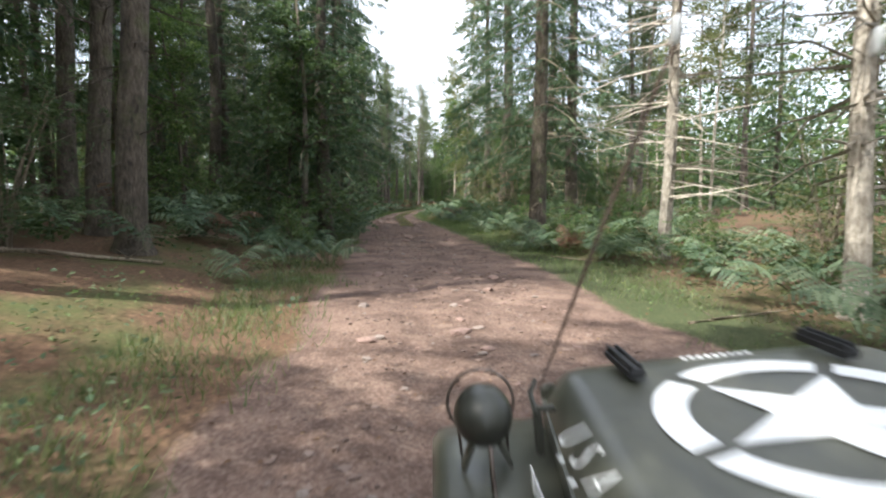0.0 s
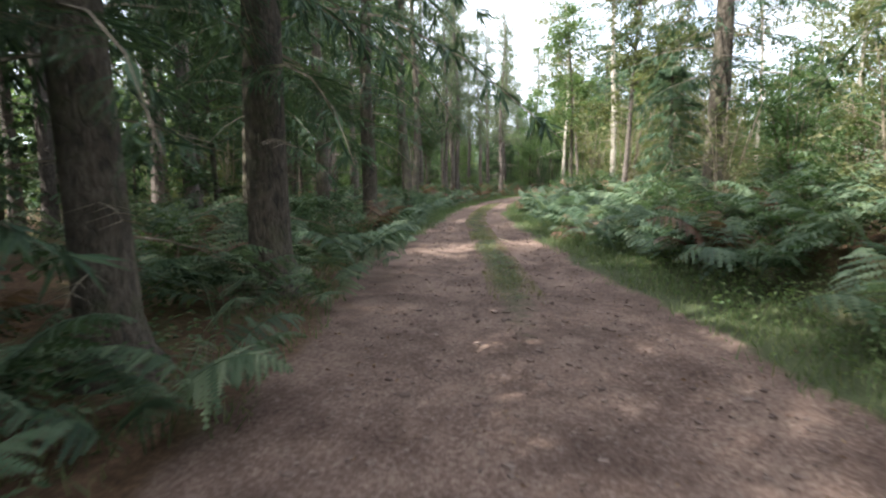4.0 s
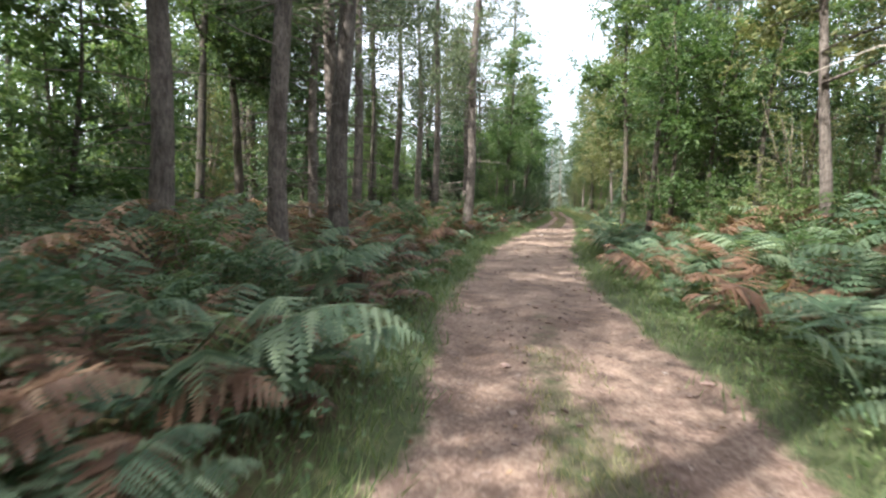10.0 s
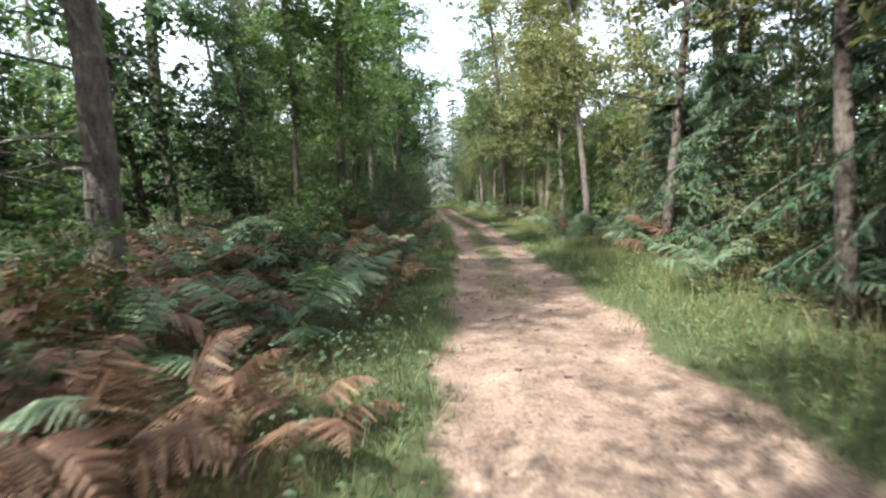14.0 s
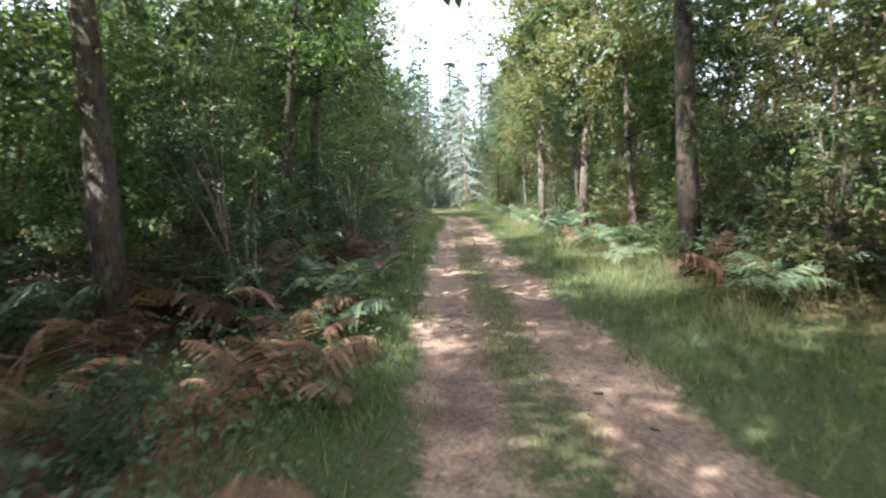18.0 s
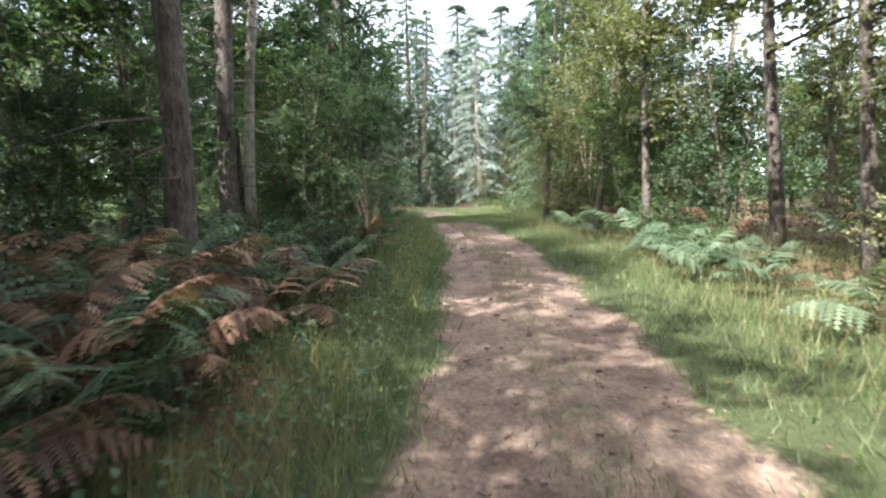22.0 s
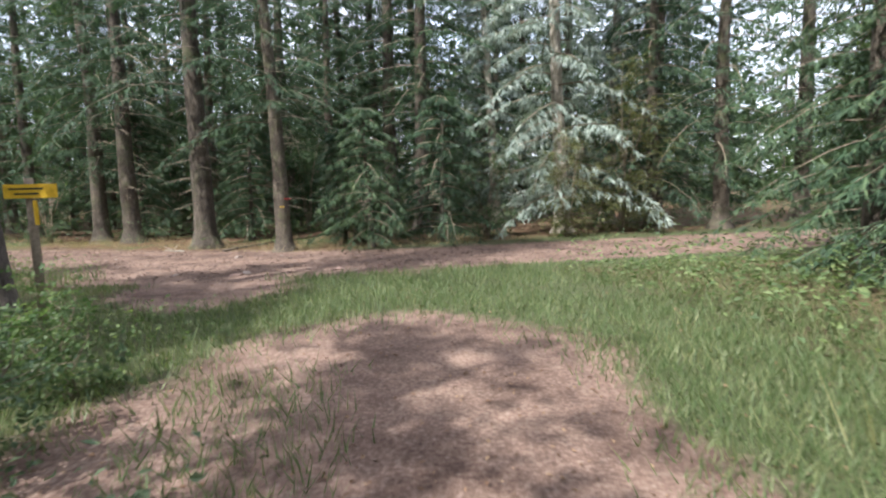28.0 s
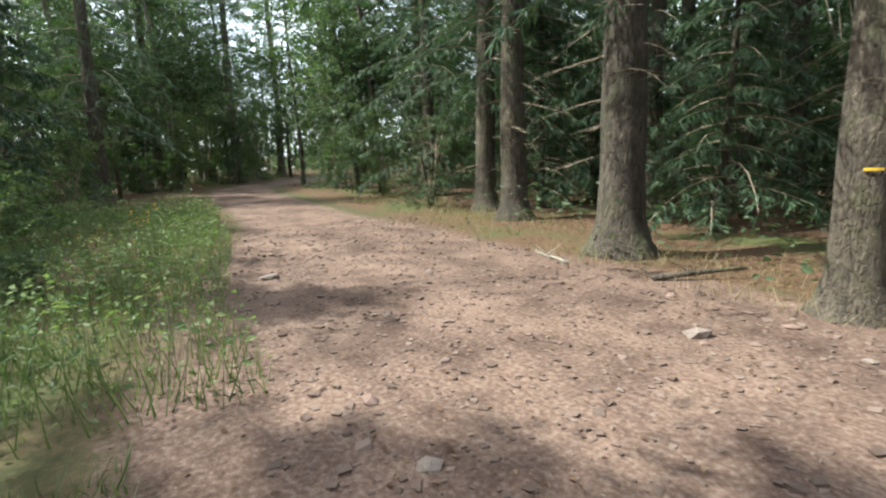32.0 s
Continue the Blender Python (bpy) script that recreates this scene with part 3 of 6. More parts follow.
def make_spruce(seed, height, base_r, low, count, leaf_mat, bark_mat, spread=2.9, sprays=15, dead=12, size=1.0, subs=8):
    """A spruce with sagging boughs hung with needle sprays, dead twigs below."""
    r = random.Random(seed)
    root = new("spruce_tree")
    me, pts = trunk_mesh("spruce_trunk", r, height, base_r, bark_mat, flare=1.9, top=0.2, bend=0.06)
    child("trunk", me, root)
    limb, crown, rg = Build(), Leaves(), np.random.RandomState(seed)
    for k in range(dead):
        z = r.uniform(0.9, low + 1.5)
        a, ln = r.uniform(0, 6.28), r.uniform(0.5, 1.0) * (0.7 + 0.25 * z)
        line = bough(limb, r, at_height(pts, z), a, ln, r.uniform(0.05, 0.4), 0.014, 3, r.uniform(-0.15, 0.12), 4)
        for q in line[1:]:
            for s in (-1, 1):
                bough(limb, r, q, a + s * r.uniform(0.5, 1.1), ln * r.uniform(0.15, 0.35), 0.25, 0.006, 3, 0.0, 1)
    for k in range(count):
        u = k / count
        z = low + (height - low - 0.4) * u
        ln = spread * (1 - u) ** 0.75 * r.uniform(0.7, 1.15) + 0.25
        a = k * 2.4 + r.uniform(-0.5, 0.5)
        line = bough(limb, r, at_height(pts, min(z, pts[-1][2])), a, ln, r.uniform(0.28, 0.6), 0.022, 3, r.uniform(-0.05, 0.22), 4)
        across, ahead = np.array((-math.sin(a), math.cos(a), 0)), np.array((math.cos(a), math.sin(a), 0))
        pts5 = np.array([tuple(q) for q in line])
        v = np.repeat(0.08 + 0.92 * (np.arange(sprays) + rg.uniform(0, 1, sprays)) / sprays, 2)
        m = len(v)
        q = np.stack([np.interp(v * 4, np.arange(5), pts5[:, i]) for i in range(3)], 1)
        side = np.tile([-1.0, 1.0], sprays)[:, None]
        reach = (0.19 * ln + 0.17) * (1.15 - v) * size * rg.uniform(0.75, 1.3, m)
        d = across * side + ahead * rg.uniform(0.35, 0.95, (m, 1)) + np.stack([np.zeros(m), np.zeros(m), rg.uniform(-0.85, -0.05, m)], 1)
        d /= np.linalg.norm(d, axis=1, keepdims=True)
        crown.add(q, d, np.array((0, 0, 1.0)), reach, 0.035 * size)
        for j in range(subs):
            f = rg.uniform(0.15, 1.0, (m, 1))
            p = q + d * reach[:, None] * f
            way = d * rg.uniform(0.3, 0.9, (m, 1)) + ahead * (1 if j % 2 else -0.5) * 0.5 + np.stack([rg.normal(0, 0.25, m), rg.normal(0, 0.25, m), rg.uniform(-1.0, -0.1, m)], 1)
            crown.add(p, way, across * side + ahead * 0.4 + np.array((0, 0, 0.5)), rg.uniform(0.10, 0.28, m) * size, rg.uniform(0.014, 0.034, m) * size)
        crown.add(pts5[-2], pts5[-1] - pts5[-2], (0, 0, 1), 0.4 * size, 0.07 * size)
    tagged(child("branchwork", limb.mesh("spruce_branches", BARK_TWIG), root, "thin dead lower twigs"), kind="stuff")
    tagged(child("crown", crown.mesh("spruce_crown", leaf_mat), root, "drooping needle boughs"), kind="stuff")
    return root


def make_broadleaf(name, seed, height, base_r, stems, low, leaves, leaf_mat, bark_mat, spread, size, lean=0.18, more=3.0):
    """A leafy tree or bush: curved stems, limbs and many small leaves in clumps."""
    r = random.Random(seed)
    root = new(name)
    wood, crown = Build(), Leaves()
    tips = []
    for s in range(stems):
        a = r.uniform(0, 6.28)
        hh = height * r.uniform(0.75, 1.0)
        sp = spread * r.uniform(0.2, 0.5) if stems > 1 else lean * height * 0.4
        pts = [Vector((math.cos(a) * sp * (u**1.3) + 0.06 * math.sin(7 * u + s), math.sin(a) * sp * (u**1.3) + 0.06 * math.cos(6 * u + s), hh * 0.92 * u - 0.15 * (u == 0))) for u in (0, 0.12, 0.27, 0.45, 0.65, 0.85, 1.0)]
        wood.tube(pts, [base_r * (1 - 0.82 * k / 6) for k in range(7)], 7 if stems == 1 else 4)
        limbs = max(4, int(14 / stems) + 4)
        for k in range(limbs):
            u = r.uniform(low, 1.0)
            i = min(5, int(u * 6))
            p = pts[i].lerp(pts[i + 1], u * 6 - i)
            ln = spread * r.uniform(0.35, 0.8) * (1.15 - 0.42 * u)
            line = bough(wood, r, p, r.uniform(0, 6.28), ln, r.uniform(0.05, 0.35), base_r * 0.32, 3, r.uniform(0.1, 0.7), 4)
            tips += line[1:]
        tips.append(pts[-1])
    # leafy twigs: leaves in flat sprays along short shoots
    rg = np.random.RandomState(seed)
    tip = np.array([tuple(q) for q in tips])
    shoots = int(leaves * more / 8)
    q = tip[rg.randint(0, len(tip), shoots)]
    off = rg.normal(0, 1, (shoots, 3))
    off *= (np.abs(rg.normal(0, 0.24, shoots)) * spread * 0.62 / np.linalg.norm(off, axis=1))[:, None]
    q = q + off
    q[:, 2] = np.where(q[:, 2] < 0.08, rg.uniform(0.08, 0.4, shoots), q[:, 2])
    way = off * 1.2 / (spread * 0.3) + rg.normal(0, 0.6, (shoots, 3)) * [1, 1, 0.45]
    way /= np.linalg.norm(way, axis=1, keepdims=True)
    face = rg.normal(0, 0.45, (shoots, 3)) + [0, 0, 1.0]
    across = np.cross(way, face)
    across /= np.linalg.norm(across, axis=1, keepdims=True)
    fine = size * more**-0.5
    run = fine * rg.uniform(2.0, 3.6, shoots)
    for j in range(8):
        pos = q + way * (run * (j - 1.0) / 7)[:, None] + rg.normal(0, 0.12, (shoots, 3)) * fine
        out = across * (1 if j % 2 else -1) + way * rg.uniform(0.2, 1.1, (shoots, 1)) + np.array((0, 0, -0.2)) + rg.normal(0, 0.25, (shoots, 3))
        L = rg.uniform(0.65, 1.35, shoots) * fine
        crown.add(pos, out, face + rg.normal(0, 0.35, (shoots, 3)), L, L * rg.uniform(0.42, 0.68, shoots))
    tagged(child("trunk" if stems == 1 else "stemwork", wood.mesh(name + "_wood", bark_mat, True), root), kind="stuff" if stems > 1 else "")
    tagged(child("crown", crown.mesh(name + "_crown", leaf_mat), root), kind="stuff")
    return root


KINDS = {}


def kind(key, root, label, category, group):
    tagged(root, label, category, group)
    root.location = (0, 0, -500)
    KINDS[key] = [root, False]


kind("pine_a", make_pine(1, 18, 0.21, BARK_PINE, 34, 5.6, 56, NEEDLE_PINE), "tall pine with grey scaly bark and dry stubs", "tree", "pines")
kind("pine_b", make_pine(2, 16, 0.17, BARK_PINE, 36, 5.0, 52, NEEDLE_PINE), "slender pine with rough grey-brown bark", "tree", "pines")
kind("pine_c", make_pine(3, 17, 0.24, BARK_SPRUCE, 46, 8.0, 40, NEEDLE_PINE), "dark pine trunk with many dead side branches", "tree", "pines")
kind("pole_a", make_pine(4, 15, 0.11, BARK_SPRUCE, 30, 8.0, 26, NEEDLE_PINE, 1.3), "thin dark conifer stem in the dense stand", "tree", "thin stems")
kind("pole_b", make_pine(5, 15, 0.10, BARK_PALE_LIT, 26, 7.0, 26, LEAF_OLIVE, 1.3), "thin stem with sunlight painted into its pale bark", "tree", "thin stems")
kind("pine_d", make_pine(7, 16, 0.17, BARK_PINE, 26, 7.0, 40, NEEDLE_PINE, 1.1, 0.3), "pine trunk with short broken stubs", "tree", "pines")
kind("dead_a", make_pine(6, 16, 0.145, BARK_PALE_LIT, 210, 9.0, 24, NEEDLE_PINE, 1.2, 1.25), "trunk bristling with dead twigs, sunlight painted into its pale bark", "tree", "pines")
kind("spruce_a", make_spruce(11, 17, 0.25, 2.6, 84, NEEDLE, BARK_SPRUCE), "tall spruce with drooping dark green boughs", "tree", "spruces")
kind("spruce_b", make_spruce(12, 15, 0.20, 1.2, 80, NEEDLE, BARK_SPRUCE, 2.7), "spruce with boughs hanging almost to the ground", "tree", "spruces")
kind("spruce_c", make_spruce(13, 18, 0.30, 4.6, 66, NEEDLE, BARK_SPRUCE, 3.4, 18, 22), "old spruce with a bare brown lower trunk", "tree", "spruces")
kind("spruce_low", make_spruce(14, 6, 0.09, 0.5, 56, NEEDLE, BARK_SPRUCE, 1.6, 10, 4, 1.0), "young bushy spruce in the undergrowth", "tree", "young spruces")
kind("spruce_grey", make_spruce(15, 12, 0.16, 0.9, 84, NEEDLE_GREY, BARK_PALE_LIT, 2.1), "silvery spruce with bleached drooping twigs", "tree", "spruces")
kind("leafy_a", make_broadleaf("broadleaf_tree", 21, 9, 0.11, 1, 0.2, 2300, LEAF, BARK_SPRUCE, 2.4, 0.20), "leafy young oak with bright green foliage", "tree", "broadleaf trees")
kind("leafy_b", make_broadleaf("broadleaf_tree", 22, 11, 0.14, 1, 0.2, 2600, LEAF_DARK, BARK_SPRUCE, 2.9, 0.23), "dark leafy tree arching over the track", "tree", "broadleaf trees")
kind("leafy_c", make_broadleaf("broadleaf_tree", 23, 12, 0.12, 2, 0.25, 2300, LEAF_OLIVE, BARK_PALE_LIT, 2.6, 0.22), "tall thin-leaved tree with pale stems", "tree", "broadleaf trees")
kind("bush_a", make_broadleaf("leafy_bush", 31, 3.0, 0.03, 6, 0.08, 1400, LEAF, BARK_TWIG, 1.7, 0.12), "bright green leafy bush beside the track", "bush", "bushes")
kind("bush_b", make_broadleaf("leafy_bush", 32, 3.6, 0.035, 7, 0.05, 1500, LEAF_DARK, BARK_TWIG, 2.0, 0.13), "dense dark green bush in the shade", "bush", "bushes")
kind("bush_c", make_broadleaf("leafy_bush", 33, 4.2, 0.035, 8, 0.05, 1500, LEAF_OLIVE, BARK_TWIG, 2.0, 0.12), "tall olive bush with sparse small leaves", "bush", "bushes")
kind("thicket_a", make_broadleaf("tall_bush", 36, 5.6, 0.04, 6, 0.04, 3300, LEAF_DARK, BARK_TWIG, 2.2, 0.145), "tall dark thicket of leafy saplings", "bush", "thickets")
kind("thicket_b", make_broadleaf("tall_bush", 37, 5.2, 0.04, 6, 0.04, 3300, LEAF, BARK_TWIG, 2.2, 0.14), "tall fresh green thicket of saplings", "bush", "thickets")
kind("thicket_c", make_broadleaf("tall_bush", 38, 6.2, 0.04, 7, 0.04, 3300, LEAF_OLIVE, BARK_TWIG, 2.2, 0.13), "tall olive thicket with fine dry leaves", "bush", "thickets")
kind("bush_d", make_broadleaf("leafy_bush", 34, 1.4, 0.018, 6, 0.05, 700, LEAF, BARK_TWIG, 1.0, 0.12), "low leafy shrub at the verge", "bush", "low shrubs")
kind("bush_e", make_broadleaf("leafy_bush", 35, 1.2, 0.018, 6, 0.05, 700, LEAF_DARK, BARK_TWIG, 1.0, 0.10), "low dark bramble shrub", "bush", "low shrubs")

kind("far_leafy_a", make_broadleaf("broadleaf_tree", 41, 9, 0.10, 1, 0.12, 1100, LEAF, BARK_SPRUCE, 2.8, 0.36), "leafy green tree back among the pines", "tree", "broadleaf trees")
kind("far_leafy_b", make_broadleaf("broadleaf_tree", 42, 11, 0.12, 1, 0.15, 1200, LEAF_DARK, BARK_SPRUCE, 3.0, 0.38), "dark leafy tree deep in the wood", "tree", "broadleaf trees")
kind("far_leafy_c", make_broadleaf("broadleaf_tree", 43, 13, 0.12, 2, 0.2, 1100, LEAF_OLIVE, BARK_PALE_LIT, 2.8, 0.36), "pale-stemmed tree with thin yellowish foliage", "tree", "broadleaf trees")
kind("far_spruce", make_spruce(44, 15, 0.19, 1.4, 62, NEEDLE, BARK_SPRUCE, 2.9, 9, 0, 1.5, 4), "spruce standing back in the dark wood", "tree", "spruces")

kind("tall_a", make_broadleaf("broadleaf_tree", 45, 15, 0.15, 1, 0.36, 3000, LEAF_DARK, BARK_SPRUCE, 3.9, 0.27), "tall dark tree whose crown overhangs the track", "tree", "broadleaf trees")
kind("tall_b", make_broadleaf("broadleaf_tree", 46, 14, 0.13, 1, 0.34, 3000, LEAF_OLIVE, BARK_PINE, 3.7, 0.25), "tall tree with fine olive leaves over the track", "tree", "broadleaf trees")
kind("tall_c", make_broadleaf("broadleaf_tree", 47, 14, 0.14, 1, 0.36, 3000, LEAF, BARK_SPRUCE, 3.7, 0.26), "tall green tree whose branches reach over the track", "tree", "broadleaf trees")


def plant(key, x, y, size=1.0, turn=None, tilt=0.0, r=random.Random(77)):
    root, used = KINDS[key]
    turn = r.uniform(0, 360) if turn is None else turn
    m = pose(x, y, gz(x, y) - 0.03, tilt * r.uniform(-1, 1), tilt * r.uniform(-1, 1), turn)
    root.scale = (size, size, size)
    if not used:
        KINDS[key][1] = True
        root.matrix_basis = m @ Matrix.Diagonal((size, size, size, 1))
        return root
    return copy_thing(root, m)


TAKEN = []


def free_spot(x, y, gap):
    return all((x - a) ** 2 + (y - b) ** 2 > (gap + g) ** 2 * 0.25 for a, b, g in TAKEN)


def put_tree(key, x, y, size=1.0, gap=1.6, turn=None, tilt=1.0):
    TAKEN.append((x, y, gap))
    return plant(key, x, y, size, turn, tilt)


# trees that stand out, one by one, and some added only to cast shade
for spec in [
    ("pine_c", 6.3, 35.1, 0.85), ("pine_c", 4.6, 35.9, 1.0), ("pine_c", 2.9, 36.6, 0.9), ("pine_c", -0.3, 45.2, 1.05),
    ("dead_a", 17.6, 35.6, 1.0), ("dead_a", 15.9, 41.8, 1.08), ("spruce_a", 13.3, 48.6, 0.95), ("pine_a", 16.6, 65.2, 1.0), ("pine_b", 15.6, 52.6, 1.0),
    ("spruce_a", 2.2, 50.5, 0.95), ("pine_c", -7.3, 65.8, 1.1), ("pine_b", -7.9, 69.2, 0.9), ("pine_c", -5.75, 70.3, 1.05), ("pine_c", -7.75, 74.9, 1.0),
    ("pine_a", -11.8, 83.6, 0.95), ("pine_b", -14.5, 76.0, 1.0), ("pine_a", -9.85, 84.1, 0.8), ("pine_a", -9.75, 86.0, 0.95), ("pine_a", -11.1, 88.0, 0.9),
    ("pine_a", -10.2, 97.8, 0.95), ("pine_a", -12.5, 106.1, 1.0), ("pine_b", -18.4, 91.8, 0.9), ("pole_b", -1.2, 84.4, 1.3), ("pole_b", 3.3, 72.4, 1.2),
    ("leafy_b", -15.8, 135.4, 0.95), ("leafy_a", -4.7, 132.5, 0.9), ("pine_a", -16.1, 152.7, 1.05), ("pine_a", -17.0, 155.8, 0.95), ("pole_b", -17.4, 157.5, 1.35),
    # tall_a (-21.2, 168.4) and tall_c (-23.6, 171.6) are added to shade the clearing
    ("tall_b", -8.4, 163.6, 1.1), ("tall_a", -9.8, 168.6, 1.1), ("tall_b", -6.8, 169.5, 1.2), ("tall_b", -4.6, 150.5, 1.1), ("tall_b", -6.4, 156.0, 1.1), ("tall_a", -4.4, 143.5, 1.05), ("tall_b", -2.6, 157.0, 1.15), ("tall_b", -3.2, 136.5, 1.0), ("tall_c", -11.4, 113.4, 0.95), ("tall_b", -3.9, 112.0, 1.0), ("tall_c", -11.8, 119.4, 0.95), ("tall_b", -4.2, 119.0, 1.0), ("tall_b", -4.6, 127.0, 1.0), ("tall_c", -11.8, 125.6, 1.0), ("tall_a", -12.6, 131.2, 1.0), ("tall_b", -5.3, 132.5, 1.05), ("tall_a", -21.2, 168.4, 0.9), ("tall_c", -23.6, 171.6, 0.8), ("tall_c", -4.0, 100.5, 1.0), ("tall_c", -3.4, 95.6, 0.9), ("tall_b", -3.8, 106.4, 1.0),
    ("spruce_c", -23.9, 185.2, 0.85), ("spruce_c", -21.1, 184.3, 0.70), ("spruce_c", -27.4, 186.7, 0.9), ("spruce_a", -29.4, 187.7, 1.0), ("spruce_c", -18.3, 189.1, 0.9),
    # last spruce_c and two tall_b: out of view, added to dapple the crossing
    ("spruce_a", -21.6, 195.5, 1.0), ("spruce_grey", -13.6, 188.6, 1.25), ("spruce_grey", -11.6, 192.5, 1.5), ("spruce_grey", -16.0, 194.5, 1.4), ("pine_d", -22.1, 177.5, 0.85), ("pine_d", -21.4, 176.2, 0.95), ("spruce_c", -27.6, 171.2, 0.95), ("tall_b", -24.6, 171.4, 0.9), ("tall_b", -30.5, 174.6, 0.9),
    ("spruce_b", -33.0, 188.6, 1.0), ("spruce_a", -36.0, 190.5, 1.0), ("spruce_b", -10.6, 189.6, 1.0), ("spruce_c", -9.0, 177.5, 0.9),
]:
    put_tree(*spec)
put_tree("spruce_low", -33.0, 178.0, 1.1)
put_tree("spruce_low", -36.5, 178.6, 1.2)
for spec in [
    ("bush_b", -8.6, 181.6, 0.9), ("spruce_low", -9.2, 179.2, 1.0), ("thicket_a", -7.4, 177.0, 0.9), ("spruce_low", -9.3, 174.6, 1.0), ("bush_b", -9.0, 172.2, 1.0), ("thicket_c", -11.8, 188.4, 0.8),
    ("bush_e", -19.6, 173.4, 0.6), ("bush_e", -19.9, 175.4, 0.6), ("bush_e", -20.6, 172.4, 0.8), ("bush_e", -21.6, 174.4, 0.9), ("bush_e", -18.9, 171.4, 0.55), ("bush_b", -21.5, 171.0, 0.8), ("bush_e", -24.2, 177.6, 0.9),
    ("spruce_a", 5.0, 44.4, 1.05), ("spruce_b", 2.6, 46.6, 1.0), ("thicket_a", 2.6, 48.2, 0.8), ("spruce_a", 1.2, 53.4, 1.15), ("leafy_a", 4.6, 42.6, 0.8), ("spruce_a", -2.6, 57.0, 0.92), ("spruce_a", -3.4, 63.2, 1.0),
    ("spruce_b", 12.0, 53.5, 1.05), ("spruce_a", 9.6, 54.8, 1.25), ("spruce_a", 6.9, 62.8, 1.05), ("leafy_b", 5.6, 42.2, 1.0), ("leafy_a", 3.8, 39.2, 0.7), ("spruce_a", 12.4, 45.2, 1.15), ("thicket_b", 10.4, 56.4, 0.7), ("thicket_b", 8.2, 61.0, 0.7),
    ("bush_e", -26.8, 179.0, 0.5), ("bush_d", -29.0, 178.4, 0.8), ("bush_d", -31.2, 178.6, 0.9), ("leafy_a", -34.5, 177.0, 0.9), ("thicket_b", -40.5, 178.0, 0.9), ("leafy_a", -37.5, 175.4, 0.9),
    ("thicket_b", -44.5, 180.2, 1.0), ("thicket_a", -48.5, 182.4, 1.0), ("thicket_b", -53.6, 190.0, 1.0), ("thicket_b", -44.0, 190.4, 1.0), ("thicket_a", -40.5, 189.0, 0.9), ("leafy_a", -43.0, 190.0, 1.0), ("leafy_b", -56.0, 193.0, 1.0),
    # the three tall trees at y 166-170 are added to shade the junction
    ("tall_a", -41.0, 175.5, 1.0), ("tall_c", -45.0, 189.4, 0.9), ("tall_a", -50.5, 181.0, 1.1), ("tall_c", -55.0, 186.0, 1.1), ("tall_a", -42.5, 192.0, 1.0), ("tall_c", -36.0, 193.5, 1.0), ("tall_a", -31.0, 194.0, 1.0), ("tall_a", -57.0, 178.5, 1.1), ("thicket_a", -59.0, 182.6, 1.2), ("tall_c", -60.5, 180.6, 1.1), ("spruce_b", -58.5, 184.4, 1.1), ("leafy_a", -48.5, 178.2, 1.0), ("leafy_a", -42.6, 181.4, 0.8), ("spruce_a", -39.6, 180.6, 0.95), ("bush_a", -35.4, 179.6, 0.8), ("tall_a", -27.5, 169.6, 0.9), ("tall_c", -32.5, 168.5, 0.95), ("tall_a", -24.6, 166.4, 0.9), ("thicket_a", -46.4, 182.6, 1.0), ("spruce_a", -50.5, 184.0, 1.0), ("thicket_b", -50.8, 186.2, 1.1), ("spruce_a", -52.4, 188.4, 1.1), ("spruce_b", -54.6, 185.6, 1.15), ("tall_a", -49.0, 184.6, 1.1), ("thicket_a", -49.6, 187.4, 1.0), ("thicket_b", -47.4, 184.0, 0.9), ("thicket_b", -62.0, 187.0, 1.2), ("tall_a", -63.0, 188.6, 1.1), ("tall_c", -44.5, 176.6, 0.9),
    ("leafy_a", -33.0, 175.5, 0.8), ("thicket_b", -40.0, 177.0, 0.8), ("tall_a", -52.0, 174.0, 1.0), ("thicket_a", -54.0, 182.0, 1.0), ("thicket_b", -56.5, 190.5, 1.0), ("thicket_a", -47.0, 174.5, 1.0),
    ("leafy_a", -47.5, 177.5, 1.0), ("leafy_b", -38.0, 188.8, 0.9), ("thicket_b", -34.5, 187.8, 0.6), ("bush_b", -31.0, 187.2, 0.8), ("bush_b", -25.6, 189.2, 0.9), ("thicket_a", -22.6, 189.6, 0.8), ("bush_b", -19.6, 187.0, 0.9), ("spruce_low", -17.2, 186.2, 0.9),
    ("thicket_a", -28.6, 190.6, 0.9), ("bush_b", -16.0, 187.8, 0.9), ("spruce_low", -20.0, 186.0, 0.7), ("thicket_c", -13.6, 187.2, 0.55), ("spruce_low", -18.9, 184.9, 0.8),
]:
    put_tree(*spec)


